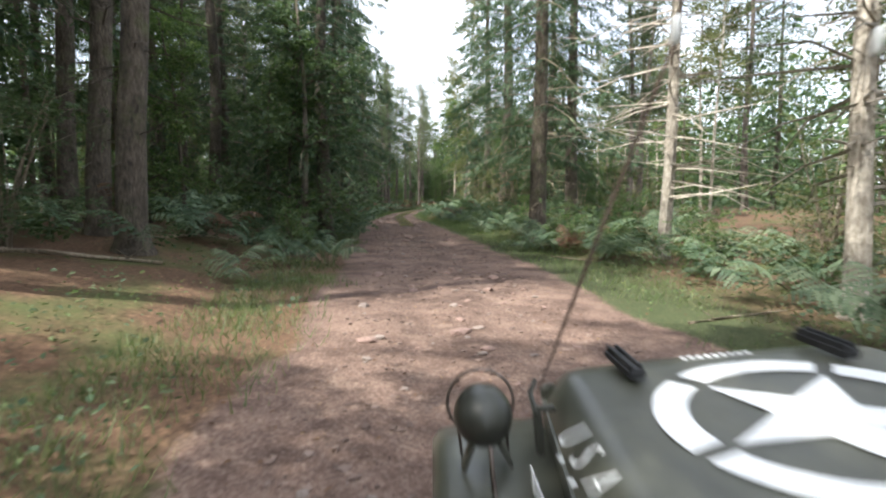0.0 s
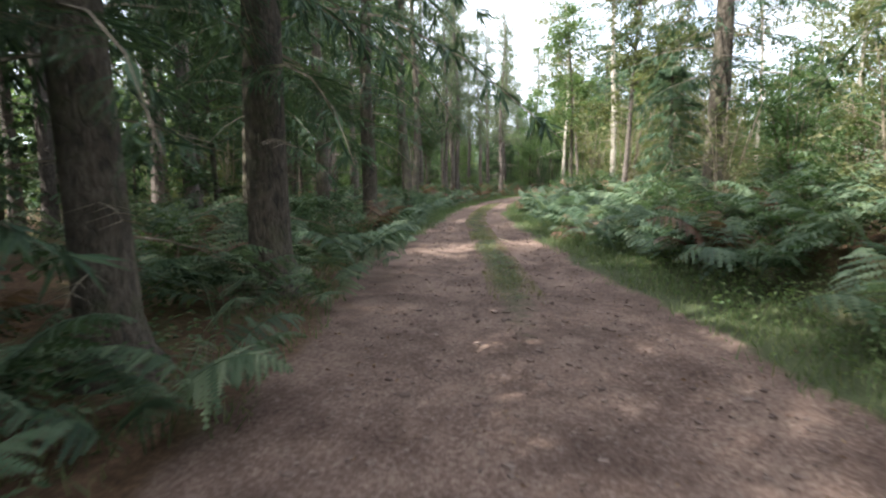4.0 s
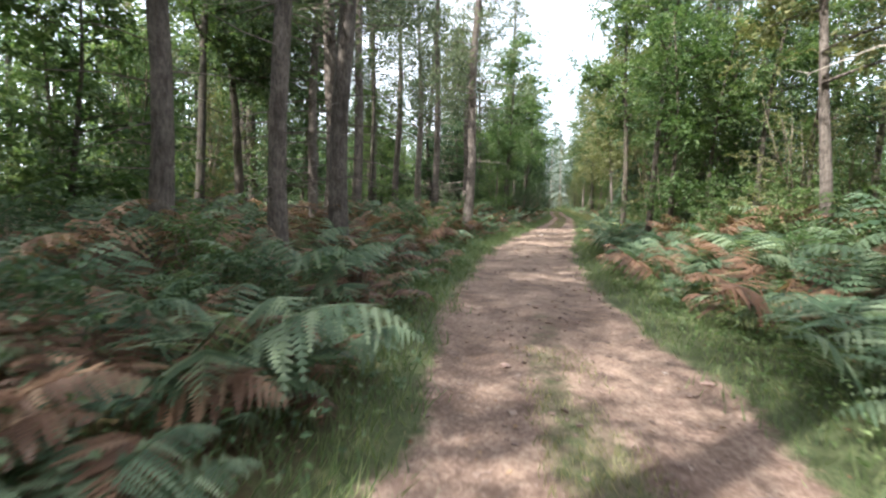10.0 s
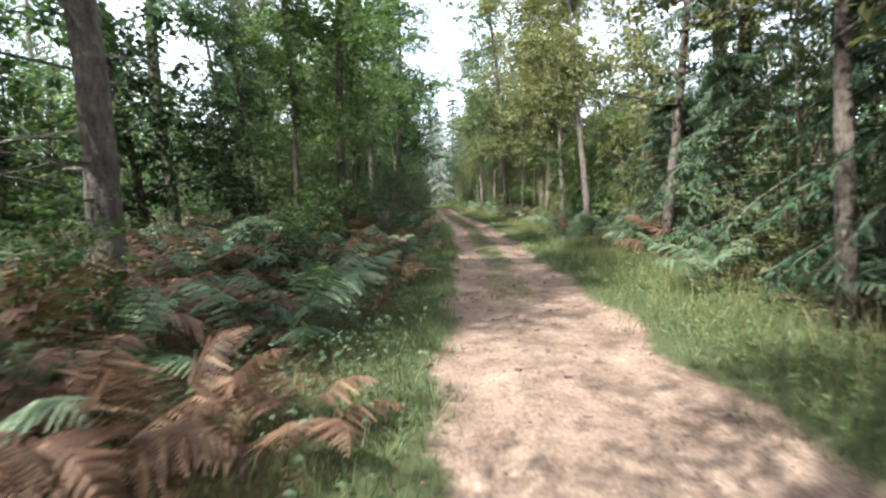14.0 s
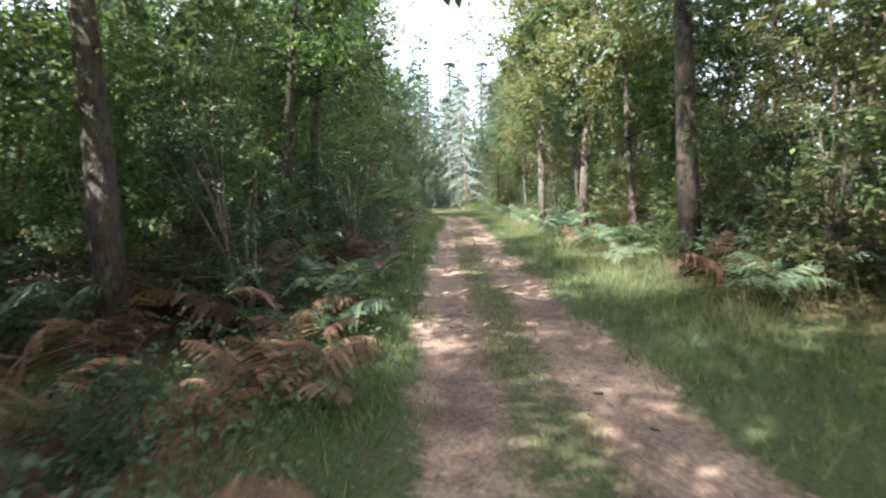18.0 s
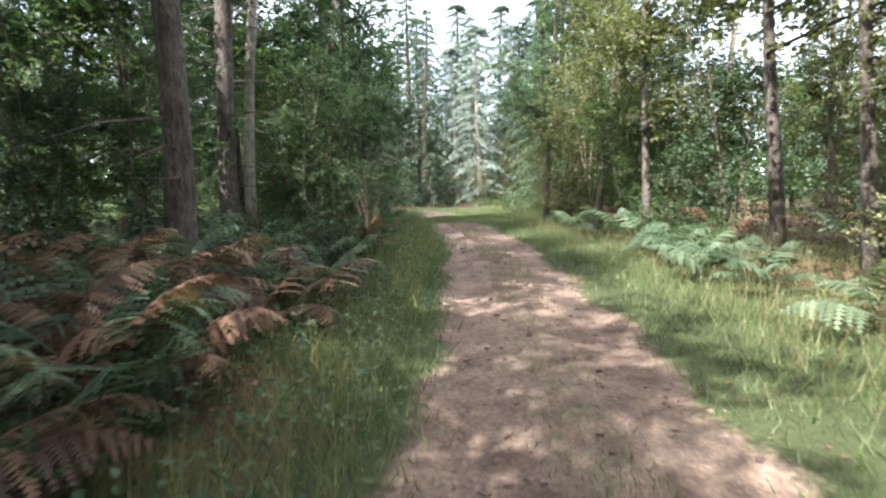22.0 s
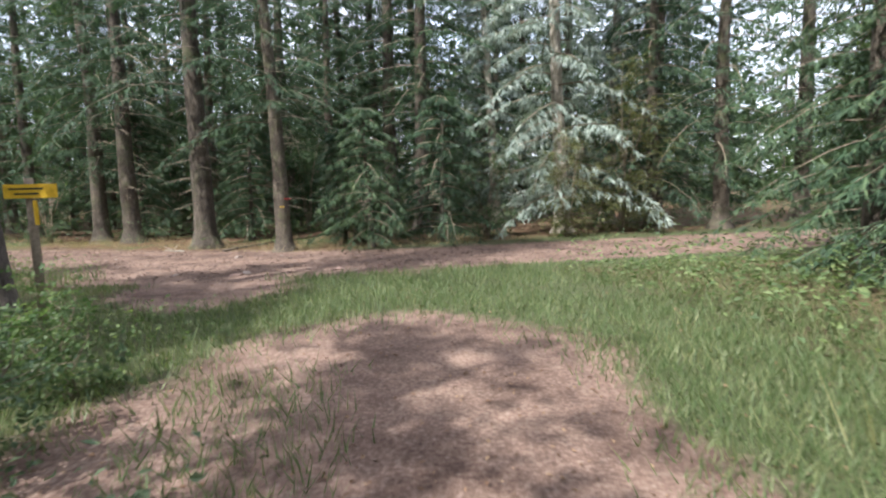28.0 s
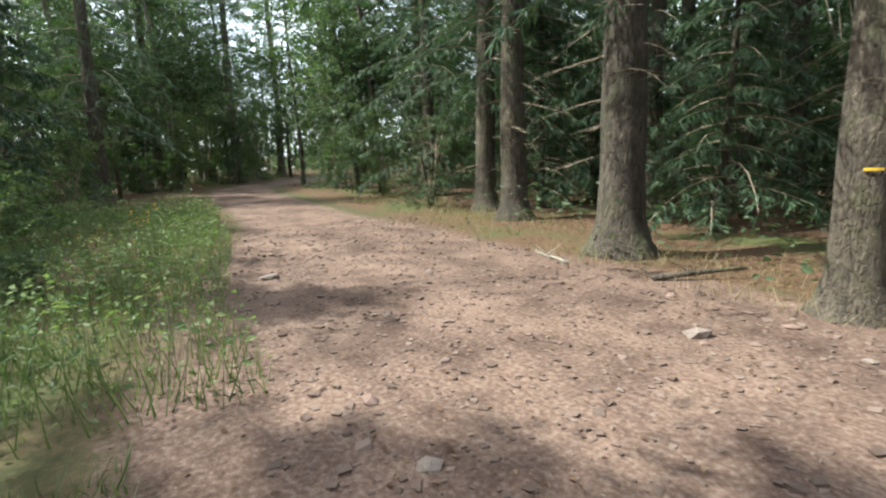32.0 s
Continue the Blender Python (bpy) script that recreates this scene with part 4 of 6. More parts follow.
# dark spruces and saplings behind the junction, and over the dim stretch of the track
for spec in [
    ("tall_a", -57.0, 188.0, 1.2), ("tall_a", -61.0, 190.2, 1.2), ("spruce_a", -59.0, 193.4, 1.2), ("spruce_a", -46.0, 193.0, 1.1), ("tall_a", -41.0, 190.6, 1.1), ("tall_a", -37.5, 189.6, 1.0), ("tall_a", -47.5, 180.6, 1.0),
    # five tall crowns added up-sun to shade the track at y 150-156
    ("tall_a", -15.8, 143.5, 1.0), ("tall_a", -17.8, 146.4, 1.05), ("tall_c", -15.6, 149.0, 1.0), ("tall_a", -18.8, 150.8, 1.1), ("tall_c", -17.0, 140.6, 1.0),
    ("spruce_b", -9.2, 180.8, 0.85), ("spruce_b", -9.4, 177.6, 0.8), ("spruce_a", -8.0, 180.0, 1.0), ("spruce_a", -7.4, 176.4, 1.0),
    ("spruce_b", -26.2, 189.6, 0.95), ("spruce_b", -30.2, 191.2, 1.0), ("spruce_b", -22.4, 191.6, 1.0), ("spruce_b", -18.6, 193.2, 1.0), ("spruce_low", -24.0, 188.0, 0.9), ("spruce_low", -28.6, 188.8, 1.0),
    ("spruce_a", -25.0, 193.6, 1.1), ("spruce_a", -28.6, 195.0, 1.1), ("spruce_a", -19.8, 197.0, 1.15), ("spruce_b", -14.8, 196.8, 1.2), ("spruce_a", -8.6, 189.2, 1.0), ("spruce_b", -6.6, 182.2, 1.0), ("spruce_a", -5.4, 191.0, 1.1),
    ("spruce_b", -5.6, 180.4, 1.0), ("spruce_low", -7.6, 183.6, 0.9), ("spruce_a", -3.4, 184.4, 1.0), ("spruce_a", -16.8, 200.5, 1.3), ("spruce_a", -12.4, 201.5, 1.3), ("spruce_a", -9.0, 198.0, 1.25), ("spruce_b", -33.4, 193.0, 1.0),
    ("spruce_b", -2.4, 105.4, 0.9), ("spruce_b", -1.6, 108.6, 1.0), ("spruce_a", -1.0, 102.4, 0.95), ("spruce_b", -2.2, 112.2, 0.9), ("spruce_low", -3.0, 103.6, 0.9), ("spruce_low", -2.8, 107.2, 0.9), ("spruce_low", -3.2, 110.4, 0.85), ("spruce_a", -1.2, 115.6, 1.0),
    ("spruce_low", -3.2, 114.0, 0.8), ("spruce_b", 0.6, 99.4, 1.0), ("pine_c", -0.4, 104.6, 0.9), ("pine_c", 1.2, 107.4, 0.9), ("pine_c", 0.4, 111.0, 0.95),
]:
    put_tree(*spec)


def scatter(seed, count, y0, y1, side, d0, d1, keys, gap, s0=0.85, s1=1.15, tilt=1.5):
    """Trees at random places of one stretch and one side of the main track, d0 to d1 from its middle."""
    r = random.Random(seed)
    made = tries = 0
    while made < count and tries < count * 30:
        tries += 1
        y = r.uniform(y0, y1)
        for (ax, ay), (bx, by) in zip(TRACK[:-1], TRACK[1:]):
            if ay <= y <= by:
                break
        u, ln = (y - ay) / (by - ay), math.hypot(bx - ax, by - ay)
        d = r.uniform(d0, d1) * side
        x, y = ax + u * (bx - ax) + d * (by - ay) / ln, y - d * (bx - ax) / ln
        c = abs(float(off_line(CROSS, np.array([x]), np.array([y]))[0][0]))
        if c < max(d0, 3.4) or not free_spot(x, y, gap):
            continue
        key = r.choice(keys)
        bushy = key.startswith(("thicket", "leafy", "bush_b", "tall_a", "tall_c", "spruce_b"))
        if side < 0 and bushy and ((147 < y < 156 and d > -6.0) or (118 < y < 130 and d > -4.8)):
            continue
        put_tree(key, x, y, r.uniform(s0, s1), min(gap, 1.2), tilt=tilt)
        made += 1


# stand by stand, beside the main track
scatter(141, 7, 140, 173, 1, 4.0, 4.6, ("tall_b", "tall_a"), 4.2, 0.8, 0.95)
scatter(142, 2, 144, 165, -1, 3.4, 4.0, ("tall_a", "tall_c"), 4.2, 0.75, 0.9)
scatter(143, 5, 98, 116, 1, 4.2, 5.0, ("tall_a", "leafy_b", "tall_a"), 3.4, 0.85, 1.0)
scatter(151, 5, 126, 172, 1, 3.6, 4.8, ("tall_b", "tall_a"), 3.4, 1.15, 1.4)
# spruces behind the start, never in view, added to shade the left wood
scatter(153, 6, 2, 26, -1, 5.5, 15, ("spruce_a", "spruce_c", "spruce_b"), 2.0, 1.0, 1.25)
scatter(154, 7, 30, 56, -1, 7, 14, ("spruce_a", "spruce_c"), 2.0, 1.0, 1.2)
scatter(155, 18, 90, 128, -1, 8, 20, ("far_leafy_a", "leafy_a", "thicket_b", "far_leafy_b", "leafy_a"), 2.0, 0.8, 1.1)
scatter(156, 16, 32, 62, -1, 6, 17, ("pole_a", "pine_c", "pole_a"), 1.4, 0.9, 1.1)
# leafy trees added up-sun, so the pine trunks ahead stand in shade
scatter(157, 7, 74, 98, -1, 7.5, 11.5, ("tall_c", "tall_a"), 2.4, 1.0, 1.2)
scatter(158, 12, 139, 160, -1, 7.6, 13, ("spruce_a", "thicket_a", "far_leafy_b", "thicket_a"), 1.8, 0.95, 1.15)
scatter(101, 26, -10, 52, -1, 5.0, 16, ("pine_c", "pole_a", "pole_a", "spruce_c", "pine_c"), 1.6)
scatter(102, 12, 16, 62, -1, 4.4, 9, ("spruce_b", "leafy_a", "spruce_a", "leafy_b", "bush_b"), 1.8, 0.7, 0.95)
scatter(103, 10, -10, 60, -1, 10, 32, ("far_spruce", "pole_a", "far_leafy_b", "far_leafy_a"), 2.0)
scatter(104, 9, 10, 56, 1, 6.0, 14, ("dead_a", "pine_b", "spruce_a", "pole_b"), 2.4)
scatter(105, 8, 0, 62, 1, 13, 32, ("pine_b", "pole_b", "far_leafy_c", "far_spruce"), 2.6)
scatter(106, 16, 46, 64, 1, 4.4, 9, ("bush_a", "spruce_low", "bush_c", "bush_d", "bush_b"), 1.3, 0.7, 1.1)
scatter(107, 26, 56, 104, -1, 4.8, 16, ("pine_c", "pine_a", "pine_b", "pole_a", "pole_a"), 1.8)
scatter(108, 14, 54, 94, -1, 6.0, 18, ("leafy_a", "bush_a", "far_leafy_a", "far_leafy_a"), 1.7, 0.55, 0.95)
scatter(109, 12, 54, 110, -1, 12, 34, ("pole_b", "pine_b", "far_leafy_a", "far_leafy_c", "far_leafy_a"), 2.1)
scatter(110, 24, 50, 100, 1, 5.2, 13, ("leafy_a", "bush_a", "leafy_c", "bush_c", "bush_a"), 1.6)
scatter(111, 10, 50, 112, 1, 10, 32, ("far_leafy_c", "pole_b", "pole_b", "far_leafy_a", "far_leafy_c"), 2.2)
scatter(132, 4, 122, 165, -1, 3.5, 4.4, ("tall_a", "tall_a", "tall_c"), 3.8, 0.72, 0.9)
scatter(133, 13, 108, 172, 1, 3.9, 4.8, ("tall_b", "tall_b", "tall_a"), 4.2, 0.85, 1.1)
scatter(134, 5, 64, 100, 1, 4.6, 6.0, ("tall_c", "tall_b"), 5.0, 0.75, 1.0)
# tall crowns added to keep the near side of the clearing in shade
scatter(135, 3, 154, 172, -1, 5.0, 9.5, ("tall_a", "tall_a"), 3.2, 0.95, 1.15)
scatter(136, 9, 98, 138, -1, 5.0, 13, ("pine_a", "pine_b", "pine_a"), 2.0)
scatter(137, 6, 96, 112, 1, 6.5, 12, ("pine_b", "tall_a", "pole_a"), 2.0)
scatter(139, 36, 112, 167, -1, 2.5, 3.4, ("bush_e", "bush_b", "bush_e"), 1.1, 0.55, 0.9)
scatter(144, 9, 109, 121, -1, 3.0, 4.8, ("thicket_b", "thicket_b", "leafy_a"), 1.2, 0.7, 0.95)
scatter(123, 42, 121, 166, -1, 3.2, 4.6, ("thicket_a", "thicket_a", "thicket_b"), 1.1, 0.7, 1.05)
# extra canopy added to throw shade on the left trunks and undergrowth
scatter(140, 22, 42, 80, -1, 6.5, 20, ("tall_a", "tall_c", "tall_a"), 2.6, 0.85, 1.05)
scatter(124, 12, 112, 158, -1, 5.4, 9.0, ("leafy_a", "leafy_b", "leafy_a"), 1.7, 0.8, 1.05)
scatter(125, 46, 100, 172, 1, 4.4, 6.2, ("thicket_c", "thicket_b", "thicket_c", "thicket_a"), 1.2, 0.75, 1.1)
scatter(130, 12, 100, 170, 1, 6.5, 10.0, ("leafy_c", "leafy_b", "leafy_a"), 1.7, 0.85, 1.05)
scatter(126, 9, 150, 167, -1, 4.0, 6.5, ("thicket_a", "spruce_b", "thicket_a"), 1.6, 0.7, 0.95)
scatter(127, 16, 54, 100, 1, 7.0, 10.5, ("thicket_b", "thicket_c", "thicket_b"), 1.8, 0.7, 1.0)
scatter(128, 18, 20, 54, 1, 4.6, 10.0, ("bush_d", "bush_c", "bush_c", "bush_a"), 1.2, 0.6, 0.95)
scatter(129, 12, 93, 108, 1, 4.0, 6.5, ("leafy_a", "thicket_b", "thicket_c"), 1.5, 0.8, 1.0)
scatter(138, 26, 40, 104, -1, 8.5, 18, ("thicket_a", "thicket_b", "thicket_c", "far_leafy_b"), 2.0, 0.7, 1.05)
scatter(131, 16, 14, 60, -1, 7.5, 14, ("thicket_a", "spruce_low", "bush_b"), 1.6, 0.6, 0.9)
scatter(145, 14, 118, 167, -1, 3.3, 6.5, ("thicket_a", "thicket_a", "thicket_b"), 0.75, 0.7, 1.0)
scatter(114, 8, 104, 164, -1, 9, 26, ("far_leafy_b", "pine_c", "far_spruce", "pine_a"), 2.2)
scatter(116, 6, 104, 176, 1, 9, 26, ("far_leafy_c", "far_leafy_a", "far_leafy_b"), 2.2)
scatter(120, 50, 40, 176, -1, 2.7, 5.6, ("bush_e", "bush_d", "bush_e"), 0.9, 0.6, 1.1)
scatter(121, 46, 40, 176, 1, 3.6, 6.5, ("bush_d", "bush_e", "bush_d"), 0.9, 0.6, 1.1)
r5 = random.Random(119)
n5 = 0
while n5 < 70:
    x, y = r5.uniform(-54, 16), r5.uniform(172, 224)
    c, d = float(off_line(CROSS, np.array([x]), np.array([y]))[0][0]), abs(float(off_line(TRACK, np.array([x]), np.array([y]))[0][0]))
    near = abs(c) < 12
    if abs(c) < 4.2 or d < 5.0 or not free_spot(x, y, 2.0) or (near and -32 < x < -19 and 184 < y < 187) or (-37 < x < -17 and y < 180):
        continue
    n5 += 1
    put_tree(r5.choice(("spruce_a", "spruce_c", "spruce_b", "leafy_b", "bush_b", "bush_a", "leafy_a") if near else ("far_spruce", "far_leafy_b", "far_spruce", "far_leafy_a")), x, y, r5.uniform(0.85, 1.1), 2.0)
r6 = random.Random(121)
n6 = 0
while n6 < 34:
    x, y = r6.uniform(-68, -36), r6.uniform(170, 206)
    c = float(off_line(CROSS, np.array([x]), np.array([y]))[0][0])
    if abs(c) < 3.8 or (x > -44 and y < 180) or not free_spot(x, y, 1.5):
        continue
    n6 += 1
    put_tree(r6.choice(("thicket_b", "far_leafy_a", "leafy_a", "thicket_a", "far_leafy_b")), x, y, r6.uniform(0.9, 1.2), 1.4)


# ---- the woods beyond, as one mass of stems and foliage ----
def far_woods():
    r = random.Random(301)
    rg = np.random.RandomState(302)
    stems, dark, light = Build(), Leaves(), Leaves()
    n = 0
    while n < 480:
        x, y = r.uniform(-84, 66), r.uniform(-50, 262)
        d, c = abs(float(off_line(TRACK, np.array([x]), np.array([y]))[0][0])), abs(float(off_line(CROSS, np.array([x]), np.array([y]))[0][0]))
        if min(d, c * 1.4) < 21 or (n > 150 and min(d, c * 1.4) > 42):
            continue
        n += 1
        h, rad = r.uniform(11, 18), r.uniform(0.09, 0.18)
        stems.tube([(x, y, -0.3), (x + r.uniform(-0.3, 0.3), y, h * 0.5), (x + r.uniform(-0.5, 0.5), y, h)], [rad, rad * 0.7, 0.03], 5, cap=False)
        low = r.choice((0.2, 0.6, 2.0))
        to = light if r.random() < 0.4 and y < 170 else dark
        m = 330
        u = rg.random_sample(m) ** 1.15
        w, a = (2.7 * (1 - u) ** 0.6 + 0.4) * np.sqrt(rg.random_sample(m)), rg.uniform(0, 6.28, m)
        ca, sa = np.cos(a), np.sin(a)
        L = rg.uniform(0.35, 0.75, m)
        to.add(np.stack([x + w * ca, y + w * sa, low + (h - low) * u], 1), np.stack([ca, sa, rg.uniform(-0.9, 0.2, m)], 1), rg.normal(0, 0.6, (m, 3)) + [0, 0, 0.8], L, L * rg.uniform(0.3, 0.55, m))
    x, y = rg.uniform(-92, 74, 620000), rg.uniform(-58, 268, 620000)
    m = np.minimum(np.abs(off_line(TRACK, x, y)[0]), np.abs(off_line(CROSS, x, y)[0]) * 1.4)
    belts = [np.flatnonzero((m > a) & (m < b))[:k] for a, b, k in ((14, 25, 105000), (25, 38, 95000), (38, 75, 22000))]
    reach = np.concatenate([np.full(len(b), s) for b, s in zip(belts, (0.34, 0.75, 1.9))])
    x, y = x[np.concatenate(belts)], y[np.concatenate(belts)]
    top = np.maximum(6.5, 11 + 3.5 * np.sin(x * 0.31 + 2 * np.sin(y * 0.23)) + 2.5 * np.sin(y * 0.47 + x * 0.2))
    z = rg.uniform(0.0, 1.0, len(x)) ** 1.5 * top
    n = len(x)
    pick = np.sin(x * 0.21 + y * 0.17) + rg.uniform(-0.8, 0.8, n) - 1.5 * (y > 172) > 0.75
    L = rg.uniform(0.5, 1.05, n) * reach
    pos, way, nor = np.stack([x, y, z], 1), rg.normal(0, 1, (n, 3)), rg.normal(0, 0.6, (n, 3)) + [0, 0, 0.5]
    woods = tagged(new("far_woods"), "dense mixed woodland standing back from the tracks", "woodland", kind="stuff")
    child("stems", stems.mesh("far_stems", BARK_SPRUCE), woods)
    child("foliage", dark.mesh("far_foliage", LEAF_DARK), woods)
    child("foliage", light.mesh("far_foliage_light", LEAF), woods, "lighter green foliage")
    for name, sel, mat in (("underwood", ~pick, LEAF_DARK), ("underwood", pick, LEAF)):
        v, f = leaf_arrays(pos[sel], way[sel], nor[sel], L[sel], L[sel] * 0.5)
        child(name, mesh_tris("far_underwood", v, f, mat), woods)


far_woods()

# ---- bracken ----


def frond_geometry(r, length, pairs, teeth, curl):
    """One bracken frond that arches along +x: a stalk and paired pinnae, each a comb of small pinnules."""
    b = Build()
    spine = []
    for k in range(pairs + 1):
        u = k / pairs
        spine.append(Vector((length * (u - 0.16 * u**3), 0.05 * length * math.sin(3 * u + curl), length * (0.80 * u - (0.66 + 0.25 * curl) * u * u))))
    b.tube(spine[:: max(1, pairs // 5)] + [spine[-1]], [0.006 * length * (1.3 - u) for u in np.linspace(0, 1, len(spine[:: max(1, pairs // 5)]) + 1)], 3, cap=False)
    for k in range(int(pairs * 0.18), pairs):
        u = k / pairs
        w = length * 0.36 * min(1.0, (1.05 - u) * 1.2) ** 0.95 * min(1.0, u * 4 + 0.2) * r.uniform(0.8, 1.1)
        ahead = (spine[k + 1] - spine[k]).normalized()
        for s in (-1, 1):
            d = (Vector((0, s, 0)) + ahead * r.uniform(0.25, 0.55) + Vector((0, 0, -0.15 - 0.35 * r.random()))).normalized()
            cross = d.cross(Vector((0, 0, 1))).normalized()
            sag = r.uniform(0.1, 0.28)
            rib = [spine[k] + d * w * j / teeth + Vector((0, 0, -sag * w * (j / teeth) ** 2)) for j in range(teeth + 1)]
            v, f = [tuple(p) for p in rib], []
            for j in range(teeth):
                ln = (0.20 * w + 0.012 * length) * (1 - 0.82 * j / teeth) * r.uniform(0.85, 1.1)
                mid = rib[j].lerp(rib[j + 1], 0.6)
                for e in (-1, 1):
                    v.append(tuple(mid + cross * e * ln + d * ln * 0.35 + Vector((0, 0, -0.18 * ln))))
                    f.append((j, j + 1, len(v) - 1) if e > 0 else (j + 1, j, len(v) - 1))
            b.add(v, f)
    return b


def crouch(key, mat, seed, green):
    """A bracken plant with its fronds as parts."""
    r = random.Random(seed)
    root = new("fern")
    shapes = [frond_geometry(r, ln, 15, 10, c).mesh("frond", mat) for ln, c in ((0.95, 0.1), (0.8, 0.35), (1.05, 0.0))]
    stalk = Build()
    for k in range(7):
        fr = child("frond", shapes[k % 3], root)
        a, far = k * 51 + r.uniform(-24, 24), r.uniform(0.03, 0.26)
        x, y, z = far * math.cos(radians(a)), far * math.sin(radians(a)), r.uniform(0.10, 0.44)
        fr.matrix_basis = pose(x, y, z, r.uniform(-26, 26), r.uniform(-38, 10), a + r.uniform(-35, 35)) @ Matrix.Scale(r.uniform(0.75, 1.1), 4)
        stalk.tube([(x * 0.5, y * 0.5, -0.05), (x * 0.8, y * 0.8, z * 0.6), (x, y, z + 0.01)], [0.007, 0.006, 0.005], 3)
    child("stalk", stalk.mesh("fern_stalk", mat), root)
    kind(key, root, "green bracken fern with arching fronds" if green else "withered rust-brown bracken fern", "fern", "bracken")


crouch("fern_g1", FERN_GREEN, 51, True)
crouch("fern_g2", FERN_GREEN, 52, True)
crouch("fern_r1", FERN_RUST, 53, False)
crouch("fern_r2", FERN_RUST, 54, False)


def clump_mesh(name, seed, mat, fronds, pairs, teeth):
    """Several fronds rising from one rootstock, as one mesh."""
    r = random.Random(seed)
    shapes = [frond_geometry(r, ln, pairs, teeth, c) for ln, c in ((0.95, 0.1), (0.8, 0.35))]
    b = Build()
    for k in range(fronds):
        g = shapes[k % 2]
        m = pose(r.uniform(-0.12, 0.12), r.uniform(-0.12, 0.12), r.uniform(0.12, 0.42), r.uniform(-24, 24), r.uniform(-36, 10), k * 360 / fronds + r.uniform(-30, 30)) @ Matrix.Scale(r.uniform(0.85, 1.15), 4)
        b.add([m @ Vector(v) for v in g.v], g.f)
    return b.mesh(name, mat)


CLUMPS = {(key, near): [clump_mesh("fern_clump", 400 + 10 * i + k, mat, 6 if near else 4, 12 if near else 10, 6 if near else 3) for k in range(3)]
          for i, (key, mat, near) in enumerate((("g", FERN_GREEN, True), ("r", FERN_RUST, True), ("g", FERN_GREEN, False), ("r", FERN_RUST, False)))}


def rust_and_shadow_share(d, y):
    if d < 0:
        # besides real rust, y 80-96 gets extra brown painted in for shadowed ferns
        return float(np.interp(y, [50, 72, 82, 96, 120, 146, 160], [0.04, 0.1, 0.45, 0.6, 0.6, 0.5, 0.35]))
    return float(np.interp(y, [50, 80, 92, 102, 116, 126, 150], [0.06, 0.15, 0.45, 0.15, 0.3, 0.35, 0.1]))


def bracken():
    r = random.Random(57)
    heaps = {"g": tagged(new("bracken_thicket"), "thicket of green bracken under the trees", "ferns", kind="stuff"),
             "r": tagged(new("bracken_thicket"), "thicket of withered brown bracken under the trees", "ferns", kind="stuff")}
    near = far = tries = 0
    spots = []
    while tries < 34000 and near + far < 1950:
        tries += 1
        y, x = r.uniform(33, 166), r.uniform(-26, 20)
        d = float(off_line(TRACK, np.array([x]), np.array([y]))[0][0])
        dens = 0.0
        if -9.5 < d < np.interp(y, [50, 64, 96, 138, 148], [-2.3, -2.05, -1.8, -1.8, -2.7]):
            dens = np.interp(y, [33, 39, 46, 56, 66, 150, 160, 166], [0.05, 0.4, 0.5, 0.6, 1, 1, 0.7, 0.2]) * np.interp(-d, [1.6, 2.0, 7, 9.5], [0.8, 1, 1, 0.3])
        elif np.interp(y, [54, 62, 94, 106], [2.9, 2.1, 2.3, 2.9]) < d < 8.5:
            dens = np.interp(y, [33, 40, 54, 60, 96, 104, 114, 130, 150, 160], [0.2, 0.45, 0.6, 1, 1, 0.1, 0.4, 0.45, 0.25, 0.1]) * np.interp(d, [2.1, 2.9, 7, 8.5], [0.5, 1, 1, 0.4])
        if r.random() > dens or any((x - a) ** 2 + (y - b) ** 2 < 0.36 for a, b in spots[-400:]):
            continue
        spots.append((x, y))
        rust = r.random() < rust_and_shadow_share(d, y)
        size = r.uniform(0.55, 0.85) if abs(d) < 2.4 else r.uniform(0.85, 1.35)
        if -3.4 < d < 2.9 and near < 360:
            near += 1
            plant(r.choice(("fern_r1", "fern_r2") if rust else ("fern_g1", "fern_g2")), x, y, size, None, 5.0, r)
            continue
        far += 1
        key = "r" if rust else "g"
        ob = child("fern_clump", r.choice(CLUMPS[key, abs(d) < 4.6]), heaps[key])
        ob.matrix_basis = pose(x, y, gz(x, y) - 0.02, r.uniform(-6, 6), r.uniform(-6, 6), r.uniform(0, 360)) @ Matrix.Scale(size * 1.05, 4)


bracken()


# ---- grass, herbs and brambles ----
def leaf_cloud(name, pos, along, normal, length, width, mat, label, category):
    """Many folded leaves as one mesh."""
    v, f = leaf_arrays(pos, along, normal, length, width)
    return tagged(new(name, mesh_tris(name, v, f, mat)), label, category, kind="stuff")


RG = np.random.RandomState(61)


def along_track(n, y0, y1, d0, d1):
    """n random places by the main track, d metres to its right."""
    line = np.array(TRACK)
    y = RG.uniform(y0, y1, n)
    x = np.interp(y, line[:, 1], line[:, 0])
    slope = np.interp(y, 0.5 * (line[1:, 1] + line[:-1, 1]), np.diff(line[:, 0]) / np.diff(line[:, 1]))
    d = RG.uniform(d0, d1, n)
    c = 1 / np.sqrt(1 + slope**2)
    return np.stack([x + d * c, y - d * slope * c], 1)


def clumped(p, scale, keep):
    w = np.sin(p[:, 0] * scale + 2 * np.sin(p[:, 1] * scale * 0.7)) * np.sin(p[:, 1] * scale * 1.1 + 1.3 * np.sin(p[:, 0] * scale * 0.6))
    return p[(w * 0.5 + 0.5 + RG.uniform(-0.35, 0.35, len(p))) > 1 - keep]


